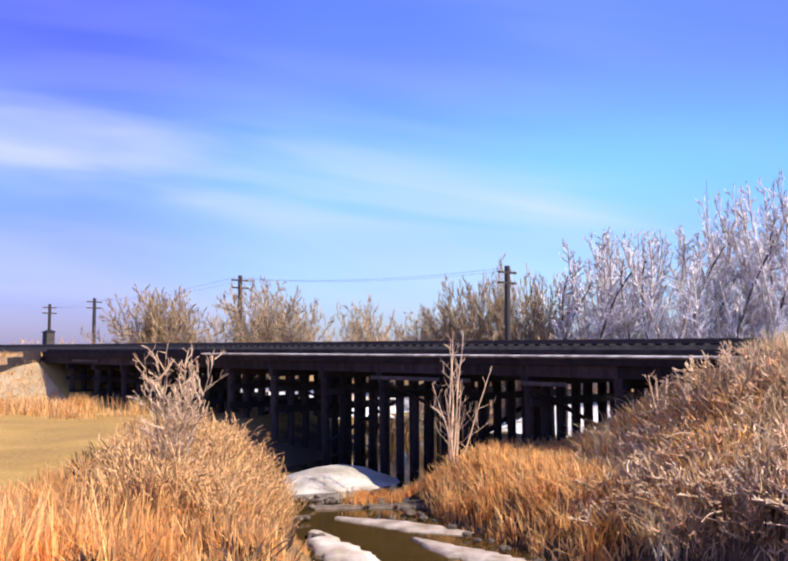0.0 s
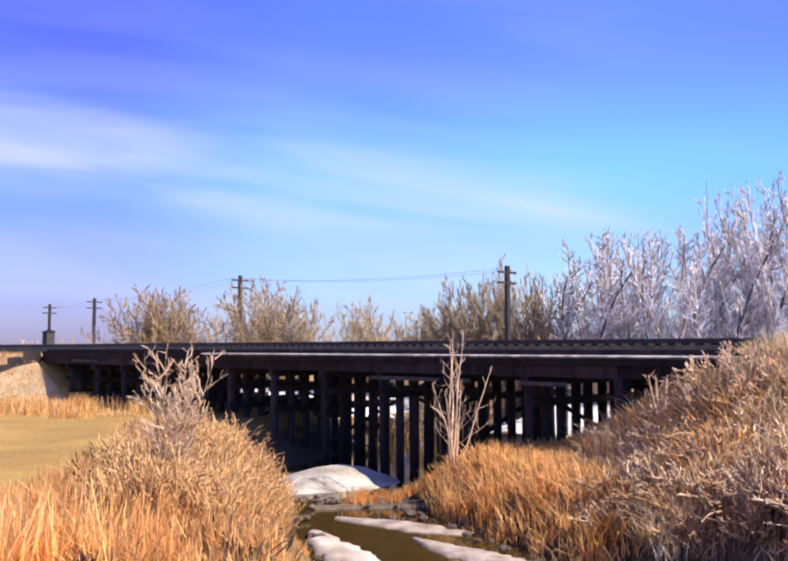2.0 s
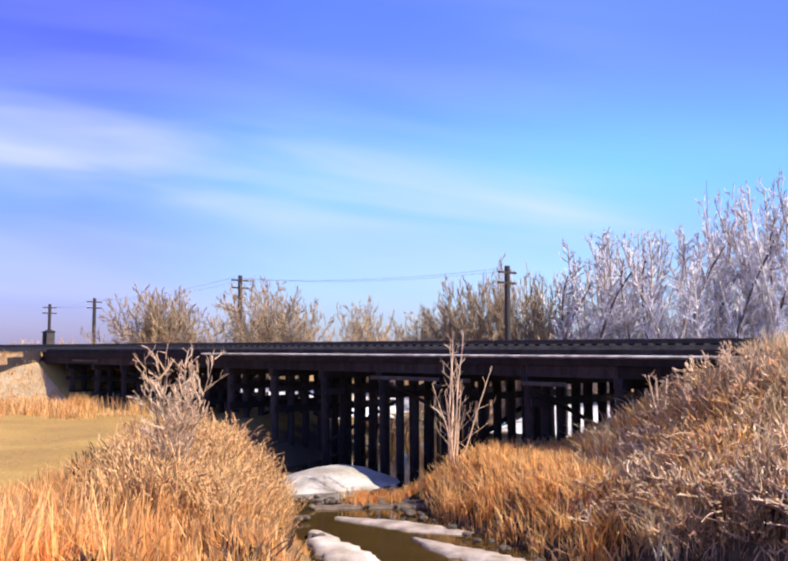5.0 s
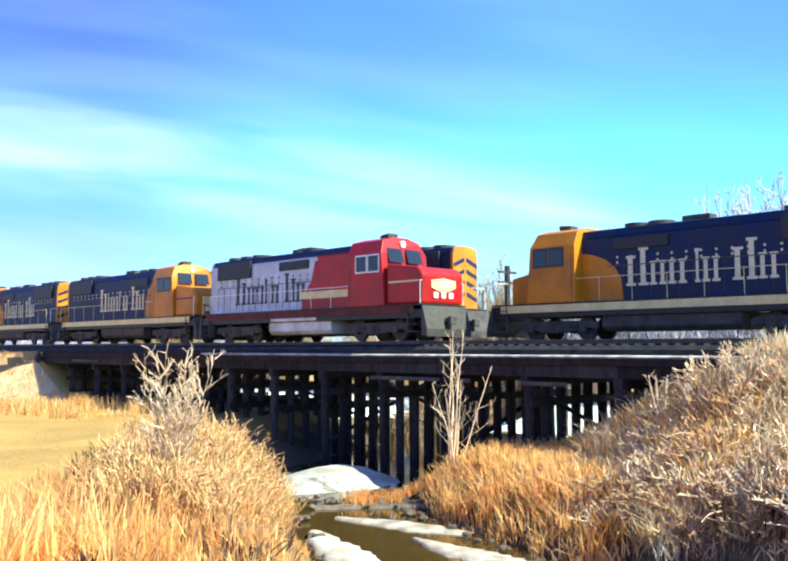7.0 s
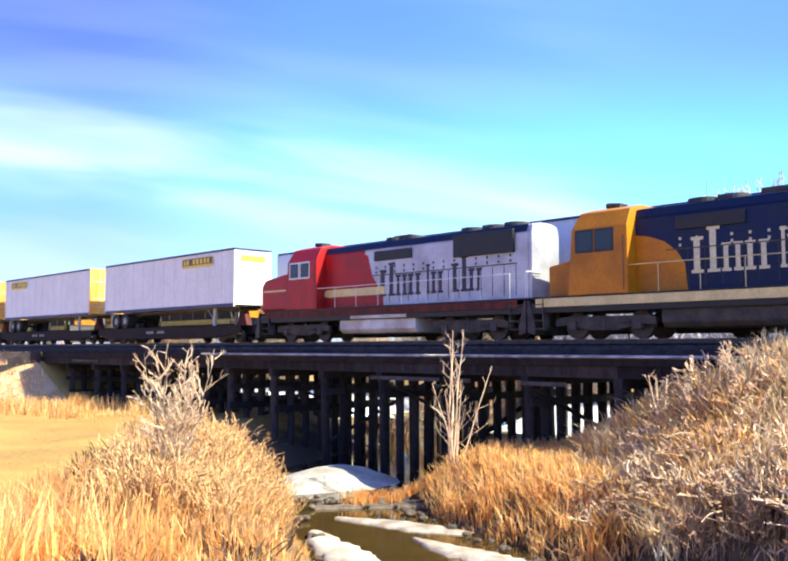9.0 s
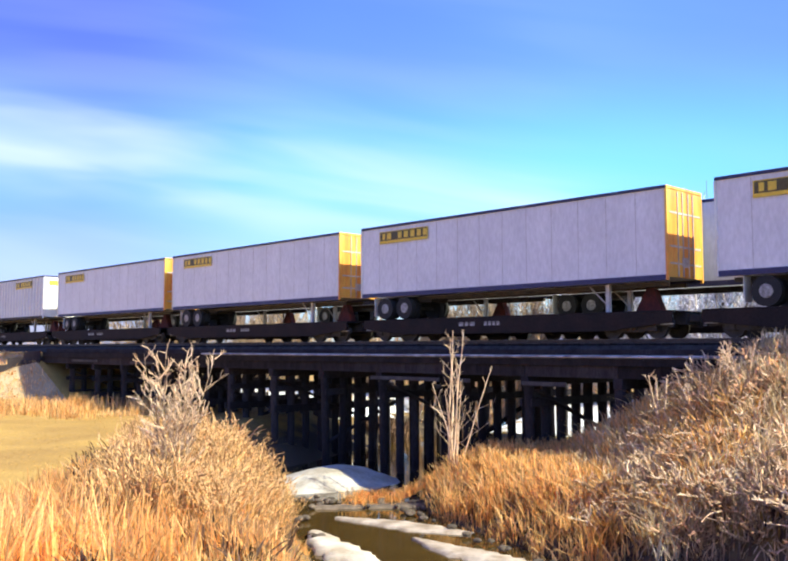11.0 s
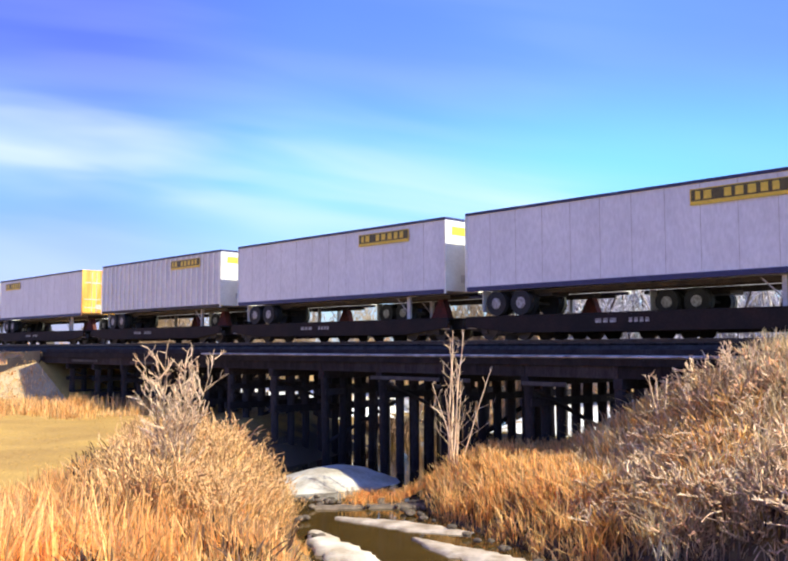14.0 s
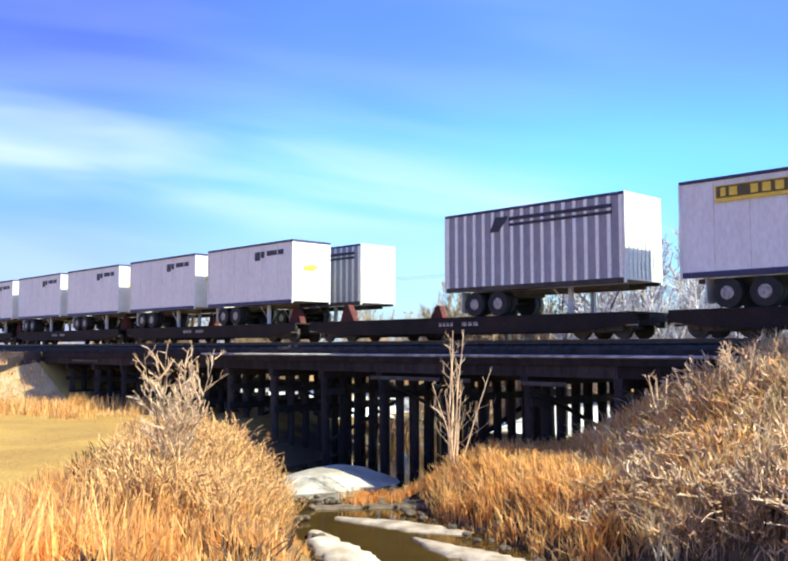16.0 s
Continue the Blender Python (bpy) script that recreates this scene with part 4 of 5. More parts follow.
            prism(bm, [(-1.9, roof - 0.95), (-1.4, roof - 0.95), (-0.95, roof - 0.35), (-1.6, roof - 0.35)], "y", y * 1.286, y * 1.292)
            part("side_emblem", bm, "mark_dark", tr, "slanted dark emblem")
        elif sign == "word":
            marks(-2.2 if y < 0 else 2.2, 3.3, 0.95, y * 1.248, 1 if y < 0 else -1, 4.4, "mark_red", tr)
    # running gear: tandem wheels at the tail, landing legs near the front
    bm = B()
    box(bm, a + 0.9, a + 3.9, -0.55, 0.55, f - 0.28, f - 0.003)
    for y in (-0.6, 0.6):
        box(bm, a + 0.3, b - 0.3, y - 0.05, y + 0.05, f - 0.16, f - 0.003)
    part("bogie_frame", bm, "grime", tr)
    for ax in (a + 1.6, a + 2.85):
        axle = part("axle", rod(B(), (ax, -1.1, 1.485), (ax, 1.1, 1.485), 0.07, 8), "grime", tr)
        for y in (-1, 1):
            bm = B()
            for o in (0.78, 1.10):
                rod(bm, (ax, y * (o - 0.13), 1.485), (ax, y * (o + 0.13), 1.485), 0.50, 20)
            part("tyre", bm, "tyre", axle)
            part("wheel_hub", rod(B(), (ax, y * 1.2, 1.485), (ax, y * 1.245, 1.485), 0.29, 14, 0.2), "hub", axle, "dull pale wheel hub")
    lx = b - 2.7
    for y in (-0.75, 0.75):
        part("landing_leg", box(B(), lx - 0.08, lx + 0.08, y - 0.08, y + 0.08, 0.99, f - 0.003, 0.01), "tank", tr)
        part("leg_brace", rod(B(), (lx, y, 1.2), (lx - 0.8, y, f - 0.05), 0.03, 6), "tank", tr)
    for y in (-1, 1):
        part("mud_flap", box(B(), a + 0.85, a + 0.87, y * 0.6, y * 1.2, 1.15, f - 0.003), "trailer_white", tr)
    return tr


def flatcar(label, L):
    fc = thing("flatcar", label, "flatcar", "intermodal flatcars")
    h = L / 2 - 0.45
    part("deck", box(B(), -h, h, -1.32, 1.32, 0.90, 0.976, 0.01), "car", fc)
    for y in (-1, 1):
        k = min(2.6, h * 0.4)
        out = [(-h, 0.55), (-h + k, 0.28), (h - k, 0.28), (h, 0.55), (h, 0.897), (-h, 0.897)]
        part("side_sill", prism(B(), out, "y", y * 1.24, y * 1.34), "car", fc)
        pieces("stencil_bar", [(x, x + wd, y * 1.341, y * 1.346, 0.60, 0.76) for x, wd in ((-1.9, 0.26), (-1.56, 0.20), (-1.28, 0.26), (-0.5, 0.15), (-0.28, 0.15), (-0.06, 0.15), (0.16, 0.15))], "stencil", fc)
    part("centre_sill", box(B(), -h, h, -0.35, 0.35, 0.5, 0.897), "grime", fc)
    for s in (-1, 1):
        add_truck(fc, s * (h - 1.75), (-0.89, 0.89), r=0.42, frame_y=1.0)
        bm = box(B(), s * h, s * (h + 0.42), -0.13, 0.13, 0.6, 0.85, 0.02)
        part("coupler", bm, "grime", fc)
        bm = B()
        for y in (-1.2, 1.2):
            for z in (0.5, 0.75):
                rod(bm, (s * (h - 0.02), y, z), (s * (h - 0.5), y, z), 0.02, 6)
        part("grab_iron", bm, "tank", fc)
    bm = B()
    prism(bm, [(h - 2.1, 0.979), (h - 1.0, 0.979), (h - 1.35, 1.85), (h - 1.6, 1.85)], "y", -0.18, 0.18)
    part("hitch", bm, "hitch_red", fc, "red steel trailer hitch")
    return fc


def tank_container(label):
    tc = thing("tank_container", label, "tank container")
    a, b, z0, z1 = -3.6, 3.85, 0.98, 3.95
    bm = rod(B(), (a + 0.25, 0, (z0 + z1) / 2), (b - 0.25, 0, (z0 + z1) / 2), 1.2, 40)
    part("tank_shell", bm, "trailer", tc)
    for s in (a + 0.25, b - 0.25):
        o = 1 if s > 0 else -1
        part("tank_end", rod(B(), (s, 0, (z0 + z1) / 2), (s + o * 0.14, 0, (z0 + z1) / 2), 1.19, 40, 0.85), "trailer_white", tc)
    for s in (a + 0.06, b - 0.06):
        fr = new("end_frame")
        fr.parent = tc
        for y in (-1.16, 1.16):
            part("post", box(B(), s - 0.07, s + 0.07, y - 0.07, y + 0.07, z0, z1, 0.01), "trailer_white", fr)
        for z in (z0 + 0.075, z1 - 0.075):
            part("cross_beam", box(B(), s - 0.065, s + 0.065, -1.085, 1.085, z - 0.07, z + 0.07, 0.01), "trailer_white", fr)
        for y in (-1, 1):
            part("gusset", prism(B(), [(y * 1.085, z1 - 0.15), (y * 1.085, z1 - 0.6), (y * 0.6, z1 - 0.15)], "x", s - 0.04, s + 0.04), "trailer_white", fr)
    for y in (-1.16, 1.16):
        for z in (z0 + 0.07, z1 - 0.07):
            part("side_beam", box(B(), a + 0.14, b - 0.14, y - 0.05, y + 0.05, z - 0.05, z + 0.05), "trailer_white", tc)
        pieces("side_mark", [(-1.4 + k * 0.42, -1.15 + k * 0.42, (1.185 if y > 0 else -1.21), (1.21 if y > 0 else -1.185), 2.35, 2.6) for k in range(6)], "mark_red", tc)
    part("walkway_plate", box(B(), -2.4, 2.4, -0.3, 0.3, z1 - 0.10, z1 - 0.05), "tank", tc)
    part("manhole", rod(B(), (0, 0, 3.60), (0, 0, 3.97), 0.28, 16), "tank", tc)
    return tc


# ---------------------------------------------------------------- the two trains
NEAR_V, FAR_V = 31.3, -31.6
U_NEAR = 57.4                  # where a point of the near train stands at its own passing time
NEAR_TRAIN, FAR_TRAIN = [], []


def near_u(T):
    return U_NEAR - NEAR_V * T


def far_u(T):
    return 61.07 - FAR_V * T


def keep(train, ob, u, turned=False):
    train.append((ob, u, turned))


PROTO = {}


def stock(key, make):
    if key not in PROTO:
        PROTO[key] = make()
        return PROTO[key]
    return copy_thing(PROTO[key], Matrix())


# near train: engines (passing time of the middle, turned round or not)
for mid, kind, turned in ((9.018, "war", False), (9.635, "blue_wide", False), (10.268, "blue_low", True), (10.832, "war", True)):
    if kind == "war":
        ob = stock("war", lambda: locomotive("silver diesel locomotive with red nose and red cab", 19.1, "warbonnet", True))
    elif kind == "blue_wide":
        ob = stock("bw", lambda: locomotive("dark blue diesel locomotive with wide yellow cab", 20.0, "bluebonnet", True))
    else:
        ob = stock("bl", lambda: locomotive("dark blue diesel locomotive with low yellow nose", 18.6, "bluebonnet", False))
    keep(NEAR_TRAIN, ob, near_u(mid), turned)

KINDS = {
    "smooth": ("long smooth pale grey trailer with yellow sign", 15.8, 0, "white", "yellow"),
    "door": ("long pale grey trailer with ochre door end", 15.9, 0, "yellow", "yellow"),
    "ribbed": ("long grey trailer with upright side posts", 14.9, 0.62, "white", "yellow"),
    "pup": ("short pale grey trailer with small dark mark", 8.1, 0, "white", "red"),
    "pup_ribbed": ("short ribbed aluminium trailer with dark stripe", 8.8, 0.5, "ribbed", "stripe"),
    "plain": ("long plain grey trailer", 14.6, 0, "white", "none"),
    "word": ("long pale trailer with red lettering", 14.6, 0, "white", "word"),
}


def make_semi(k):
    lab, L, ribs, end, sign = KINDS[k]
    return stock("semi_" + k, lambda: semitrailer(lab, L, ribs, end, sign, side="pup_shade_grey" if k == "pup_ribbed" else "ribbed_grey" if ribs else "trailer"))


def make_flat(L):
    k = round(L, 1)
    return stock(("flat", k), lambda: flatcar("dark brown steel intermodal flatcar", k))


ROW = [(11.208, 11.71, "smooth"), (11.79, 12.30, "door"), (12.355, 12.857, "door"), (12.915, 13.433, "door"), (13.455, 13.953, "door"), (14.05, 14.529, "ribbed"),
       (15.147, 15.654, "smooth"), (15.69, 16.21, "smooth"), (16.252, 16.7246, "ribbed"), (16.831, 17.357, "door"), (17.408, 17.693, "pup_ribbed"),
       (18.036, 18.297, "pup"), (18.34, 18.61, "pup"), (18.65, 18.912, "pup"), (18.95, 19.206, "pup"), (19.25, 19.51, "pup")]
for T0, T1, k in ROW:
    ob = make_semi(k)
    # the leading end is the one that is seen best
    keep(NEAR_TRAIN, ob, near_u(T0) - KINDS[k][1] / 2)
CARS = [(11.17, 11.75), (11.76, 12.33), (12.335, 12.87), (12.88, 13.45), (13.455, 14.0), (14.01, 14.58), (14.59, 15.09), (15.11, 15.665), (15.67, 16.225), (16.235, 16.79), (16.80, 17.37), (17.38, 18.0), (18.01, 18.62), (18.63, 19.22), (19.23, 19.8)]
for T0, T1 in CARS:
    keep(NEAR_TRAIN, make_flat((T1 - T0) * NEAR_V), near_u((T0 + T1) / 2), T0 == 17.38)
keep(NEAR_TRAIN, tank_container("white-framed grey tank container"), near_u(14.75))

# far train, running the other way: engines, then trailers
for mid, kind in ((4.178, "war"), (4.83, "blue_low"), (5.472, "blue_low"), (6.24, "blue_wide")):
    ob = stock({"war": "war", "blue_low": "bl", "blue_wide": "bw"}[kind], None)
    keep(FAR_TRAIN, ob, far_u(mid), True)
FAR_ROW = [(6.66, "smooth"), (7.17, "plain"), (7.70, "smooth"), (8.22, "plain"), (8.75, "smooth"), (9.27, "plain"), (9.80, "smooth"), (10.33, "plain"), (10.88, "plain"), (11.39, "word"), (11.91, "plain"), (12.42, "smooth"), (12.95, "plain"), (13.62, "pup_ribbed")]
for T0, k in FAR_ROW:
    keep(FAR_TRAIN, make_semi(k), far_u(T0) + KINDS[k][1] / 2)
    keep(FAR_TRAIN, make_flat(16.2), far_u(T0) + 7.3)


def motions():
    for train, v, w in ((NEAR_TRAIN, NEAR_V, 0.0), (FAR_TRAIN, FAR_V, TRACK_GAP)):
        for ob, u, turned in train:
            walk(ob, [(t, line_pose(u + v * t, w, RAIL, 180 if turned else 0)) for t in (0.0, 4.0, 8.0, 12.0, 16.0)])


# ---------------------------------------------------------------- plants
def spot(bearing, dist):
    """A place on the ground, by the tangent of its bearing from the line of view and its distance along it."""
    x = bearing * dist
    return Vector((x, dist, float(height(x, dist))))


def tube_mesh(limbs, sides=4):
    """limbs: lists of (point, radius); one mesh of thin tubes."""
    vs, fs = [], []
    for limb in limbs:
        ring0 = None
        for i, (p, r) in enumerate(limb):
            q = limb[min(i + 1, len(limb) - 1)][0] - limb[max(i - 1, 0)][0]
            q = q.normalized() if q.length > 1e-6 else Vector((0, 0, 1))
            a = q.orthogonal().normalized()
            b = q.cross(a)
            start = len(vs)
            for k in range(sides):
                an = 2 * math.pi * k / sides
                vs.append(p + (a * math.cos(an) + b * math.sin(an)) * r)
            if ring0 is not None:
                for k in range(sides):
                    fs.append((ring0 + k, ring0 + (k + 1) % sides, start + (k + 1) % sides, start + k))
            ring0 = start
    return vs, fs


def limb(rnd, p, d, length, r, n=4, wander=0.16, up=0.1, tip=0.35):
    pts = [(p.copy(), r)]
    for k in range(n):
        d = (d + Vector((rnd.gauss(0, wander), rnd.gauss(0, wander), rnd.gauss(0, wander) + up))).normalized()
        p = p + d * (length / n)
        pts.append((p.copy(), r * (1 - (1 - tip) * (k + 1) / n)))
    return pts


def bare_plant(rnd, tall, stems, spread, r, twigs, sub, twig_len, twig_r, start=0.25, up=0.1, sub_len=0.5, bend=0.16, sway=0.09):
    """Leafless woody plant: stems from the foot, twigs on them, finer twigs on those."""
    wood, fine = [], []
    for s in range(stems):
        az = rnd.uniform(0, 2 * math.pi)
        lean = spread * rnd.uniform(0.15, 1.0) if stems > 1 else rnd.uniform(0, 0.08)
        d = Vector((math.cos(az) * math.sin(lean), math.sin(az) * math.sin(lean), math.cos(lean)))
        L = tall * rnd.uniform(0.8, 1.0) * (1 - 0.12 * lean)
        main = limb(rnd, Vector((rnd.uniform(-0.1, 0.1), rnd.uniform(-0.1, 0.1), -0.15)) * (1 if stems > 1 else 0.5), d, L, r * rnd.uniform(0.7, 1.1), 7, sway, up, 0.3)
        wood.append(main)
        for k in range(twigs):
            f = start + (1 - start) * (k + rnd.random()) / twigs
            i = min(int(f * 7), 6)
            a, b = main[i][0], main[i + 1][0]
            p = a.lerp(b, f * 7 - i)
            ax = (b - a).normalized()
            o = ax.orthogonal().normalized()
            o = Matrix.Rotation(rnd.uniform(0, 6.283), 3, ax) @ o
            dd = (ax * rnd.uniform(0.5, 1.0) + o * rnd.uniform(0.5, 1.0)).normalized()
            tl = twig_len * tall * rnd.uniform(0.5, 1.0) * (1.25 - 0.8 * f)
            tw = limb(rnd, p, dd, tl, twig_r * 1.5, 4, bend, 0.08 * bend / 0.16, 0.4)
            fine.append(tw)
            for j in range(sub):
                g = rnd.uniform(0.2, 1.0)
                ii = min(int(g * 4), 3)
                pp = tw[ii][0].lerp(tw[ii + 1][0], g * 4 - ii)
                o2 = Vector((rnd.gauss(0, 1), rnd.gauss(0, 1), rnd.gauss(0.5, 0.8))).normalized()
                fine.append(limb(rnd, pp, (dd + o2 * 0.9).normalized(), tl * sub_len * rnd.uniform(0.5, 1.0), twig_r, 2, bend * 1.2, 0.1, 0.5))
    return wood, fine


def plant_thing(name, label, category, group, wood, fine, mat_wood, mat_fine, names=("trunk", "crown")):
    th = thing(name, label, category, group)
    single = names[0] == "trunk"
    groups = [(names[0], [w], mat_wood, 5) for w in wood] if single else [(names[0], wood, mat_wood, 5)]
    for nm, limbs, mat, sides in (*groups, (names[1], fine, mat_fine, 3)):
        vs, fs = tube_mesh(limbs, sides)
        ob = raw(nm, vs, fs, mat, True)
        ob.parent = th
    return th


def sow(protos, places, rnd):
    """Copies of the prototypes; places: (position, height factor, width factor)."""
    used = set()
    for k, (p, sz, sw) in enumerate(places):
        pr = protos[k % len(protos)]
        m = pose(p.x, p.y, p.z, rnd.uniform(-3, 3), rnd.uniform(-3, 3), rnd.uniform(0, 360)) @ Matrix.Diagonal((sw, sw, sz, 1))
        if pr.name in used:
            ob = copy_thing(pr, Matrix())
        else:
            ob = pr
            used.add(pr.name)
        ob.matrix_basis = m


def blades(name, label, category, x, y, h, wide, lean, mat, rnd, sink=0.05):
    """Dry grass: each blade a bent, tapering strip on the ground; one object of uncountable stuff."""
    n = len(x)
    z = height(x, y) - sink
    yaw = rnd.uniform(0, 2 * np.pi, n)
    az = rnd.uniform(0, 2 * np.pi, n)
    ln = np.abs(rnd.normal(0, lean, n)) * h
    cx, cy = np.cos(yaw) * wide * rnd.uniform(0.6, 1.3, n), np.sin(yaw) * wide * rnd.uniform(0.6, 1.3, n)
    rows = []
    for f, wd in ((0, 1.0), (0.5, 0.85), (0.85, 0.6), (1.0, 0.15)):
        bx, by, bz = x + np.cos(az) * ln * f ** 1.8, y + np.sin(az) * ln * f ** 1.8, z + h * (f - 0.12 * f * f * np.clip(ln / h, 0, 1))
        rows += [np.stack([bx - cx * wd, by - cy * wd, bz], -1), np.stack([bx + cx * wd, by + cy * wd, bz], -1)]
    co = np.stack(rows, 1).reshape(-1, 3)
    i = (np.arange(n) * 8)[:, None]
    q = np.concatenate([i + np.array([[0, 1, 3, 2]]), i + np.array([[2, 3, 5, 4]]), i + np.array([[4, 5, 7, 6]])], 1).reshape(-1, 4)
    ob = quick(name, co, q, mat)
    return tagged(ob, label, category, kind="stuff")


def clumped(rnd, n, x0, x1, y0, y1, clumps, spread):
    cx, cy = rnd.uniform(x0, x1, clumps), rnd.uniform(y0, y1, clumps)
    k = rnd.integers(0, clumps, n)
    return cx[k] + rnd.normal(0, spread, n), cy[k] + rnd.normal(0, spread, n), k


def grow_everything():
    rg = np.random.default_rng(11)
    rnd = random.Random(21)
    # tall golden grass in the foreground field edge
    x, y, k = clumped(rg, 14500, -14, -1.0, 12.5, 21.5, 440, 0.2)
    tall = rg.uniform(0.40, 0.80, 440)[k] * rg.uniform(0.7, 1.1, len(x))
    ok = (x < creek_mid(y) - creek_half(y) - 0.3) & (x < -0.125 * y) & (y > 13.6)
    blades("tall_grass", "tall golden dry grass at the field's edge", "grass", x[ok], y[ok], tall[ok], 0.017, 0.35, "grass_pale", rg)
    # matted grass and weeds on the left bank
    x, y, k = clumped(rg, 13000, -9.5, -0.2, 13, 37, 420, 0.2)
    top = np.interp(x, [-10, -7, -5.4, -4.0, -2.5], [0.5, 1.1, 1.6, 1.0, 0.6])
    ok = (x < creek_mid(y) - creek_half(y) - 0.25) & (x < -0.115 * y)
    blades("bank_weeds", "tangled dry weeds on the creek bank", "weeds", x[ok], y[ok], (top * rg.uniform(0.5, 1.1, len(x)))[ok], 0.018, 0.4, "grass_red", rg)
    # low grass down to the sand spit
    y = rg.uniform(14, 25, 3200)
    x = rg.uniform(-0.135, -0.095, 3200) * y
    ok = x < creek_mid(y) - creek_half(y) - 0.35
    blades("spit_grass", "low dry grass above the sand spit", "grass", x[ok], y[ok], rg.uniform(0.1, 0.32, 3200)[ok], 0.012, 0.5, "grass_red", rg)
    # short stubble over the field
    n = 26000
    d = rg.uniform(17, 62, n)
    x, y = rg.uniform(-0.52, -0.10, n) * d, d
    ok = x < creek_mid(y) - creek_half(y) - 2.5
    blades("stubble", "short golden stubble covering the field", "stubble", x[ok], y[ok], rg.uniform(0.03, 0.09, n)[ok], 0.016, 1.0, "grass", rg)
    # russet grass on the right bank, thick towards the water
    x, y, k = clumped(rg, 8200, 1.2, 9.5, 22, 34.5, 330, 0.22)
    off = x - creek_mid(y) - creek_half(y)
    ok = off > 0.5
    tall = np.interp(off, [0.5, 1.5, 6], [0.45, 0.8, 0.85]) * rg.uniform(0.5, 1.1, len(x))
    blades("bank_grass", "thick russet dry grass overhanging the creek", "grass", x[ok], y[ok], tall[ok], 0.026, 0.55, "grass_red", rg)
    x, y, k = clumped(rg, 9500, 1.3, 10, 22, 34, 300, 0.20)
    ok = x - creek_mid(y) - creek_half(y) > 0.9
    blades("bank_grass_pale", "pale dry grass tips among russet grass", "grass", x[ok], y[ok], rg.uniform(0.5, 1.05, len(x))[ok], 0.022, 0.55, "grass_pale", rg)
    # bleached tips on the climbing bank
    x, y, k = clumped(rg, 7000, 6.2, 13.5, 21, 31, 230, 0.2)
    blades("crest_grass", "bleached dry grass on the climbing bank", "grass", x, y, rg.uniform(0.5, 1.15, len(x)), 0.022, 0.5, "grass_frost", rg)
    # dark blades added as the shade in the gaps between the clumps
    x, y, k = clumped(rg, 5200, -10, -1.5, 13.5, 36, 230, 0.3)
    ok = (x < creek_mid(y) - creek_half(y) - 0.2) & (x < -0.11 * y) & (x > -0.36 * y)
    blades("bank_gap_shade", "dark blades standing in for shade between clumps of weeds", "thatch", x[ok], y[ok], rg.uniform(0.2, 0.75, len(x))[ok], 0.04, 0.6, "thatch", rg)
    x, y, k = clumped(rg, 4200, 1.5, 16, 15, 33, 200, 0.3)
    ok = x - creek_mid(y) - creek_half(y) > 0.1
    blades("thicket_gap_shade", "dark blades standing in for shade under the thicket", "thatch", x[ok], y[ok], rg.uniform(0.15, 0.6, len(x))[ok], 0.04, 0.6, "thatch", rg)
    # dark blades added on the creek's far bank as the shade behind the bridge
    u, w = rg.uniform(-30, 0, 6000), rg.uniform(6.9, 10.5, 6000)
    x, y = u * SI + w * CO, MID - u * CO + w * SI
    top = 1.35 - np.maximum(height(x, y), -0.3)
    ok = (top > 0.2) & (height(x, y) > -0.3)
    blades("far_shade_blades", "added dark blades standing in for shade behind the trestle", "brush", x[ok], y[ok], (top * rg.uniform(0.6, 1.15, 6000))[ok], 0.05, 0.3, "thatch", rg)
    # thicket floor
    x, y, k = clumped(rg, 16000, 5.0, 17, 15, 31, 420, 0.35)
    ok = x - creek_mid(y) - creek_half(y) > 1.5
    blades("thicket_grass", "brown matted undergrowth below the thicket", "undergrowth", x[ok], y[ok], rg.uniform(0.3, 0.85, len(x))[ok], 0.014, 0.6, "weed", rg)
    # a tuft that grows on the gravel bar
    x, y, k = clumped(rg, 1700, -1.6, 1.8, 31.8, 33.3, 26, 0.2)
    blades("bar_grass", "russet grass tufts on the gravel bar", "grass", x, y, rg.uniform(0.15, 0.5, len(x)), 0.013, 0.5, "grass_red", rg, -0.45)
    # embankment slopes and the ground under and beyond the bridge
    n = 7500
    u, w = np.concatenate([rg.uniform(-75, -30, n), rg.uniform(-34, 45, 700)]), np.concatenate([rg.uniform(-9, -2.9, n), rg.uniform(12, 26, 700)])
    x, y = u * SI + w * CO, MID - u * CO + w * SI
    ok = np.abs(x - creek_mid(y)) > creek_half(y) + 0.6
    blades("slope_grass", "pale dry grass on the railway embankment", "grass", x[ok], y[ok], rg.uniform(0.15, 0.6, len(x))[ok], 0.022, 0.5, "grass_pale", rg)
    u, w = rg.uniform(-48, -24, 9000), rg.uniform(-11, -2.8, 9000)
    x, y = u * SI + w * CO, MID - u * CO + w * SI
    blades("bleached_grass", "bleached matted grass on the embankment's end", "grass", x, y, rg.uniform(0.08, 0.3, 9000), 0.03, 0.8, "grass_pale", rg)
    x, y, k = clumped(rg, 3500, -24, -14, 47, 57, 70, 0.5)
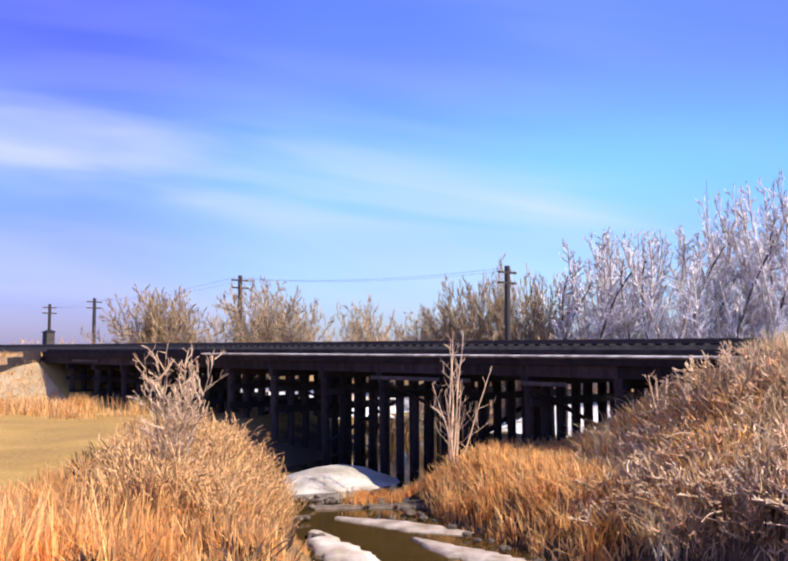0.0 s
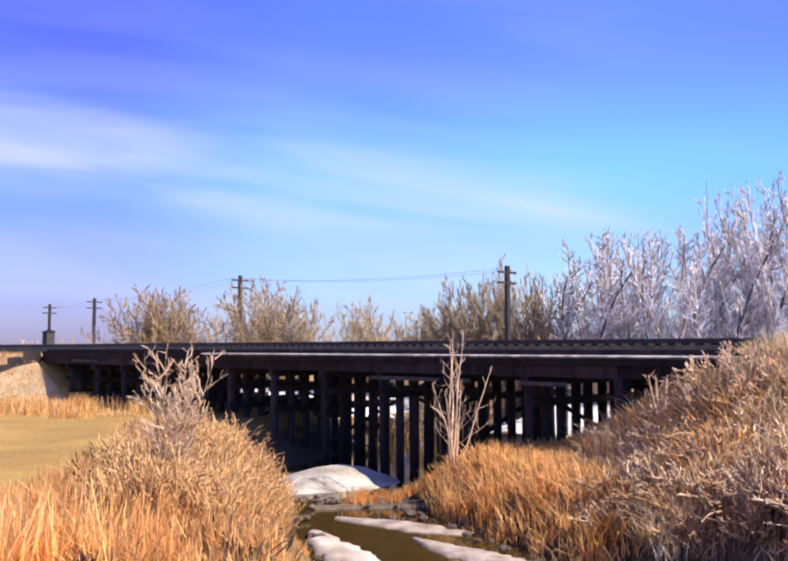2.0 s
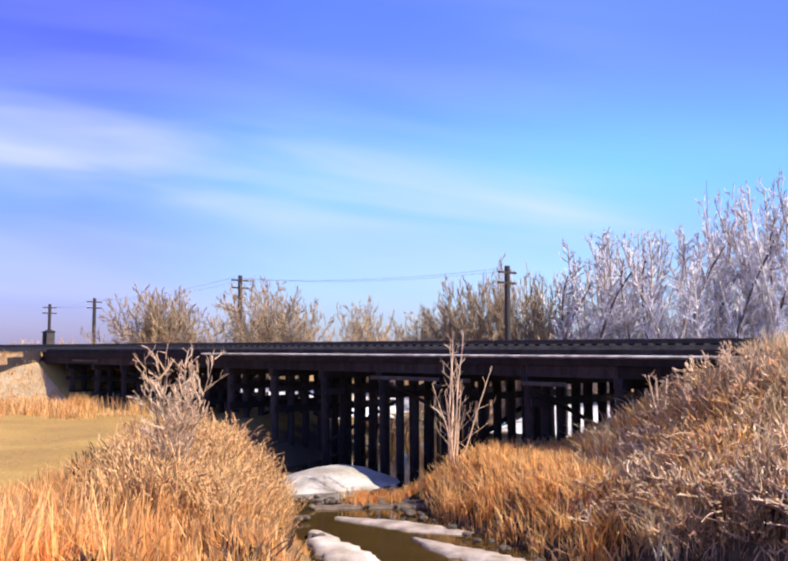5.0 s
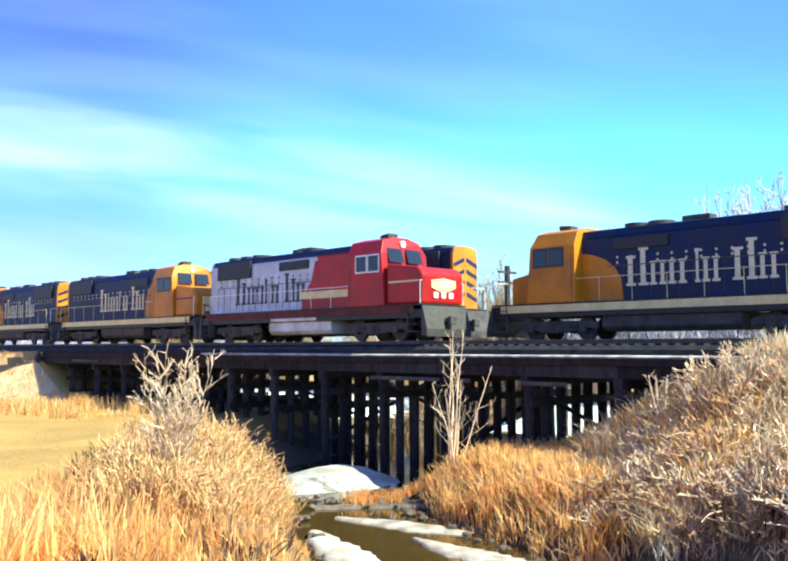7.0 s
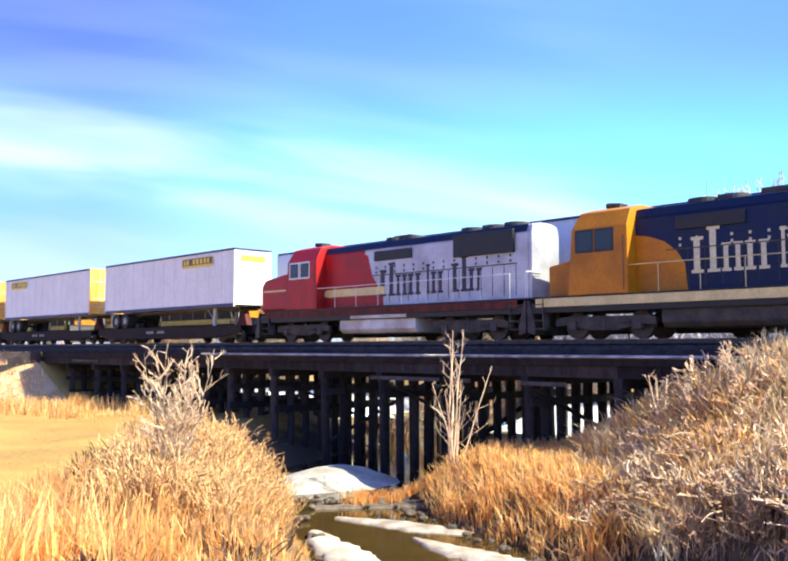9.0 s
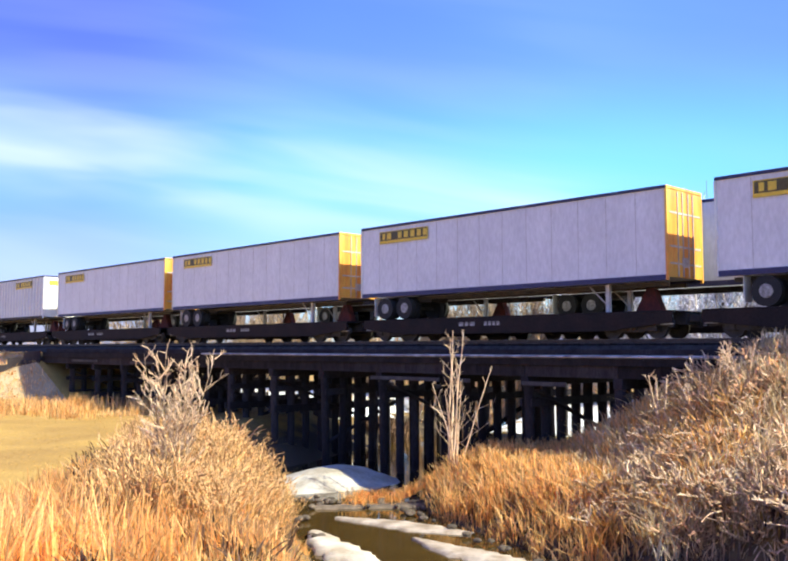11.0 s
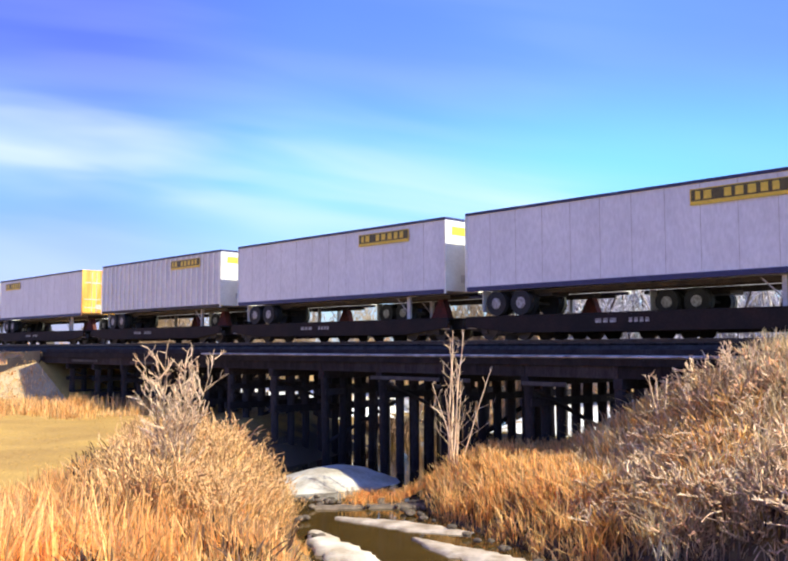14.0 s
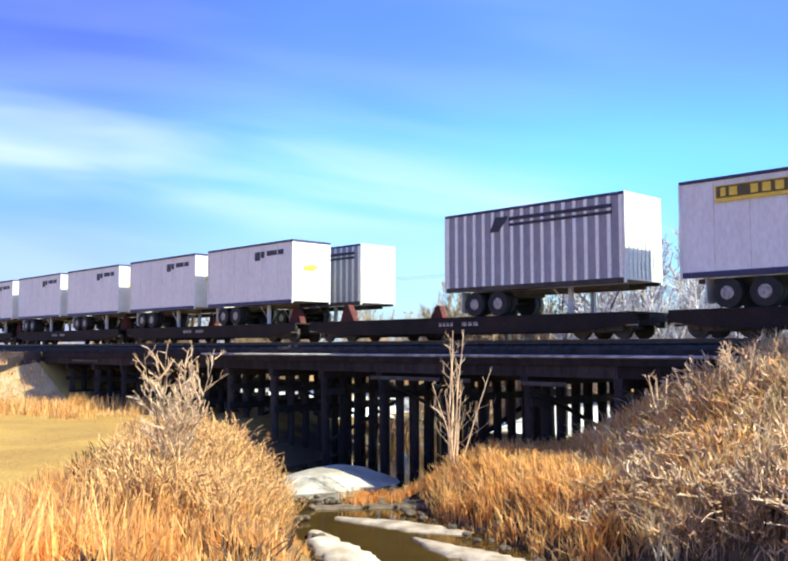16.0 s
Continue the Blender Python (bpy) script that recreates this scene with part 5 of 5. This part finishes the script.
    blades("foot_weeds", "pale weeds at the embankment's foot", "weeds", x, y, rg.uniform(0.4, 1.0, 70)[k] * rg.uniform(0.5, 1.1, len(x)), 0.02, 0.4, "grass_pale", rg)

    # weedy shrubs of the left bank
    protos = []
    for s in range(3):
        wd, fn = bare_plant(random.Random(40 + s), 1.6, 15, 0.65, 0.02, 7, 2, 0.32, 0.010, 0.2, 0.05)
        protos.append(plant_thing("weed_shrub", "leafless tan weed shrub on the creek bank", "shrub", "weed shrubs", wd, fn, "twig_tan", "twig_tan", ("stem", "crown")))
    places = []
    for i in range(120):
        b, d = rnd.uniform(-0.30, -0.125), rnd.uniform(17.5, 36)
        p = spot(b, d)
        if p.x > creek_mid(d) - creek_half(d) - 0.4:
            continue
        f = float(np.interp(p.x, [-9, -5.3, -3.2], [0.9, 1.35, 0.8]))
        places.append((p, f * rnd.uniform(0.75, 1.1), f * rnd.uniform(0.8, 1.2)))
    sow(protos, places, rnd)
    # thicket of the right bank
    protos = []
    for s in range(4):
        wd, fn = bare_plant(random.Random(60 + s), 1.8, 17, 1.0, 0.040, 4, 1, 0.4, 0.024, 0.15, -0.03, 0.5, 0.24, 0.24)
        protos.append(plant_thing("bramble_shrub", "leafless brown tangled bramble on the bank", "shrub", "bramble thicket", wd, fn, "bark_warm" if s else "weed", "twig" if s % 2 else "weed", ("stem", "crown")))
    places = []
    for i in range(130):
        b, d = rnd.uniform(0.22, 0.52), rnd.uniform(14.5, 29)
        p = spot(b, d)
        if p.x - creek_mid(d) - creek_half(d) < 1.8:
            continue
        places.append((p, rnd.uniform(0.45, 0.85), rnd.uniform(0.7, 1.15)))
    sow(protos, places, rnd)
    # long arching canes over the thicket
    for k in range(16):
        q = random.Random(300 + k)
        p = spot(q.uniform(0.27, 0.46), q.uniform(17.5, 24.0))
        if p.x - creek_mid(p.y) - creek_half(p.y) < 0.3:
            continue
        az, reach, rise = q.uniform(0, 6.283), q.uniform(0.8, 1.9), q.uniform(0.5, 1.1)
        pts = []
        for i in range(11):
            f = i / 10
            pts.append((Vector((math.cos(az + 0.5 * f) * reach * f, math.sin(az + 0.5 * f) * reach * f, -0.1 + rise * 4 * f * (1 - 0.72 * f) * 0.7)), 0.020 * (1 - 0.65 * f)))
        vs, fs = tube_mesh([pts], 5)
        cane = raw("bramble_cane", vs, fs, "bark_warm", True)
        cane.matrix_basis = Matrix.Translation(p)
        tagged(cane, "long pale arching bramble cane over the thicket", "bramble", "bramble canes")
    # saplings that stand up before the bridge
    def sapling(seed, label, p, tall, stems, spread, r=0.034, twigs=10, sub=3, mat="bark_warm"):
        wd, fn = bare_plant(random.Random(seed), tall, stems, spread, r, twigs, sub, 0.24, 0.012, 0.3, 0.05, 0.5, 0.12, 0.045)
        plant_thing("sapling", label, "sapling", "saplings", wd, fn, mat, "twig").matrix_basis = Matrix.Translation(p)
    sapling(3, "pale leafless sapling rising from bank weeds", spot(-0.252, 19.2), 4.0, 6, 0.12, 0.020, 14, 4, "twig_olive")
    sapling(4, "pale bushy leafless sapling among weeds", spot(-0.236, 21.0), 3.9, 7, 0.18, 0.018, 14, 4, "twig_olive")
    sapling(8, "slender leafless sapling before the trestle", spot(0.062, 32.6), 6.2, 4, 0.27, 0.05, 6, 2)
    sapling(9, "small leafless sapling before the trestle", spot(0.070, 32.2), 4.6, 5, 0.48, 0.042, 5, 2)
    for i, (b, d, t) in enumerate(((0.30, 27, 2.6), (0.345, 26, 2.1), (0.37, 26, 2.2), (0.395, 25.5, 2.2))):
        sapling(80 + i, "thin leafless sapling on the bank top", spot(b, d), t, 5, 0.42, 0.034, 8, 3)

    # round bare trees beyond the railway
    protos = []
    for s in range(3):
        wd, fn = bare_plant(random.Random(100 + s), 12.0, 38, 0.95, 0.085, 20, 7, 0.2, 0.034, 0.2, 0.0, 0.6, 0.07)
        protos.append(plant_thing("round_tree", "round bare bushy tree behind the railway", "tree", "round bare trees", wd, fn, "twig_olive", "twig_olive"))
    places = []
    for b, d, top, wide in ((-0.276, 88, 12.4, 0.78), (-0.240, 87, 11.0, 0.68), (-0.150, 80, 12.6, 0.70), (-0.115, 79, 10.6, 0.55), (-0.030, 75, 9.9, 0.50),
                            (0.038, 72, 9.2, 0.5), (0.098, 68, 11.9, 0.62), (0.130, 66, 12.0, 0.55), (0.160, 66, 11.8, 0.55), (0.070, 70, 10.2, 0.5)):
        p = spot(b, d)
        places.append((p, (top - p.z) / 11.3, wide))
    sow(protos, places, rnd)
    # belt of slender bare trees
    protos = []
    for s in range(4):
        wd, fn = bare_plant(random.Random(140 + s), 13.2, 2 if s % 2 else 1, 0.12, 0.14, 30, 7, 0.15, 0.03, 0.2, 0.03, 0.5, 0.09)
        protos.append(plant_thing("slender_tree", "tall slender bare tree in a belt", "tree", "slender bare trees", wd, fn, "bark_dark" if s == 0 else "bark", "twig_far"))
    places = []
    for i in range(78):
        b = 0.18 + 0.32 * i / 77 + rnd.uniform(-0.006, 0.006)
        d = 62 - (b - 0.185) * 30 + (0, 4, 8)[i % 3] + rnd.uniform(-1, 1)
        over = float(np.interp(b, [0.185, 0.21, 0.24, 0.28, 0.31, 0.35, 0.375, 0.41, 0.43, 0.5], [0.100, 0.112, 0.122, 0.130, 0.124, 0.138, 0.158, 0.162, 0.185, 0.2]))
        p = spot(b, d)
        places.append((p, (EYE + over * d - p.z) / 12.0 * rnd.uniform(0.92, 1.03), rnd.uniform(0.8, 1.1)))
    sow(protos, places, rnd)
    # low scrub against the horizon
    protos = []
    for s in range(2):
        wd, fn = bare_plant(random.Random(180 + s), 5.0, 12, 0.7, 0.08, 9, 3, 0.26, 0.035, 0.1, 0.02)
        protos.append(plant_thing("scrub", "low bare scrub behind the railway", "shrub", "low scrub", wd, fn, "bark", "twig_tan"))
    places = []
    for i in range(22):
        b = (-0.43, -0.405, -0.37, -0.365)[i] if i < 4 else 0.0 + 0.40 * (i - 4) / 17 + rnd.uniform(-0.01, 0.01)
        d = rnd.uniform(105, 130) if b < -0.3 else rnd.uniform(58, 72)
        p = spot(b, d)
        places.append((p, rnd.uniform(1.0, 1.35), rnd.uniform(0.7, 1.0)))
    sow(protos, places, rnd)


grow_everything()


# ---------------------------------------------------------------- pole line, mast, distance
def build_poles():
    spots = (spot(-0.3895, 113), spot(-0.339, 104), spot(-0.1745, 82), spot(0.1285, 59))
    tops = (11.3, 11.55, 12.4, 11.15)
    ends = []
    for p, top in zip(spots, tops):
        po = thing("telegraph_pole", "dark wooden telegraph pole with crossarms", "telegraph pole", "telegraph poles")
        po.matrix_basis = Matrix.Translation(p) @ pose(0, 0, 0, 0, 0, -(90 - TURN))
        hgt = top - p.z
        part("shaft", rod(B(), (0, 0, -0.4), (0, 0, hgt), 0.24, 10, 0.19), "pole", po)
        for k, z in enumerate((hgt - 0.45, hgt - 1.15)):
            arm = part("crossarm", box(B(), -0.08, 0.08, -0.9, 0.9, z - 0.07, z + 0.07), "pole", po)
            for y in (-0.8, -0.45, 0.45, 0.8):
                part("insulator", rod(B(), (0, y, z + 0.07), (0, y, z + 0.22), 0.05, 8), "tank", arm)
        ends.append((p, hgt))
    for (p, h0), (q, h1) in zip(ends, ends[1:]):
        for y in (-0.8, 0.8):
            off = Matrix.Rotation(radians(-(90 - TURN)), 3, "Z") @ Vector((0, y, 0))
            a, b = p + off + Vector((0, 0, h0 - 0.25)), q + off + Vector((0, 0, h1 - 0.25))
            pts = [(a.lerp(b, k / 12) - Vector((0, 0, 4 * 0.5 * (k / 12) * (1 - k / 12))), 0.012) for k in range(13)]
            vs, fs = tube_mesh([pts], 3)
            tagged(raw("line_wire", vs, fs, "wire"), "thin sagging telegraph wire between poles", "wire", "telegraph wires")


build_poles()

mast = thing("radio_mast", "thin distant grey radio mast", "mast")
mp = spot(0.3575, 220)
mast.matrix_basis = Matrix.Translation(mp)
part("mast_shaft", rod(B(), (0, 0, -0.5), (0, 0, EYE + 0.192 * 220 - mp.z), 0.16, 8, 0.06), "wire", mast)


def build_far_woods():
    bm = B()
    rnd = random.Random(9)
    for d, s in ((900, 1.0), (1300, 1.6)):
        prev = None
        for k in range(220):
            b = -1.4 + 2.8 * k / 219
            x = b * d
            top = 1.9 + s * (5 + 3.5 * noise.noise((k * 0.35, d * 0.01, 0)) + rnd.uniform(-1, 1))
            v = (bm.verts.new((x, d, 0)), bm.verts.new((x, d, top)), bm.verts.new((x, d + 20, top)))
            if prev:
                bm.faces.new((prev[0], v[0], v[1], prev[1]))
                bm.faces.new((prev[1], v[1], v[2], prev[2]))
            prev = v
    tagged(link_mesh("backdrop", bm, "far_wood"), "hazy grey line of distant woods", "woods", kind="structure")


build_far_woods()


def build_stones():
    rnd = random.Random(31)
    protos = []
    for s in range(4):
        bm = B()
        bmesh.ops.create_icosphere(bm, subdivisions=2, radius=0.16)
        for v in bm.verts:
            v.co *= 1 + 0.35 * noise.noise(v.co * 6 + Vector((s * 9, 0, 0)))
            v.co.z *= 0.65
        protos.append(bm)
    data = [link_mesh("stone", b, "stone") for b in protos]
    for k in range(60):
        if k < 38:
            x, y = rnd.uniform(-3.4, 2.2), 32.3 + rnd.gauss(0, 0.5)
        else:
            y = rnd.uniform(23, 31)
            x = creek_mid(y) + rnd.choice((-1, 1)) * (creek_half(y) + rnd.uniform(-0.1, 0.3))
        f = rnd.uniform(0.4, 1.1)
        m = pose(x, y, max(float(height(x, y)), 0.08) + 0.03, 0, 0, rnd.uniform(0, 360)) @ Matrix.Diagonal((f, f * 1.2, f, 1))
        ob = data[k] if k < 4 else new("stone", data[k % 4].data)
        ob.matrix_basis = m
        tagged(ob, "dark wet stone in the shallow creek", "stone", "creek stones")


build_stones()

motions()
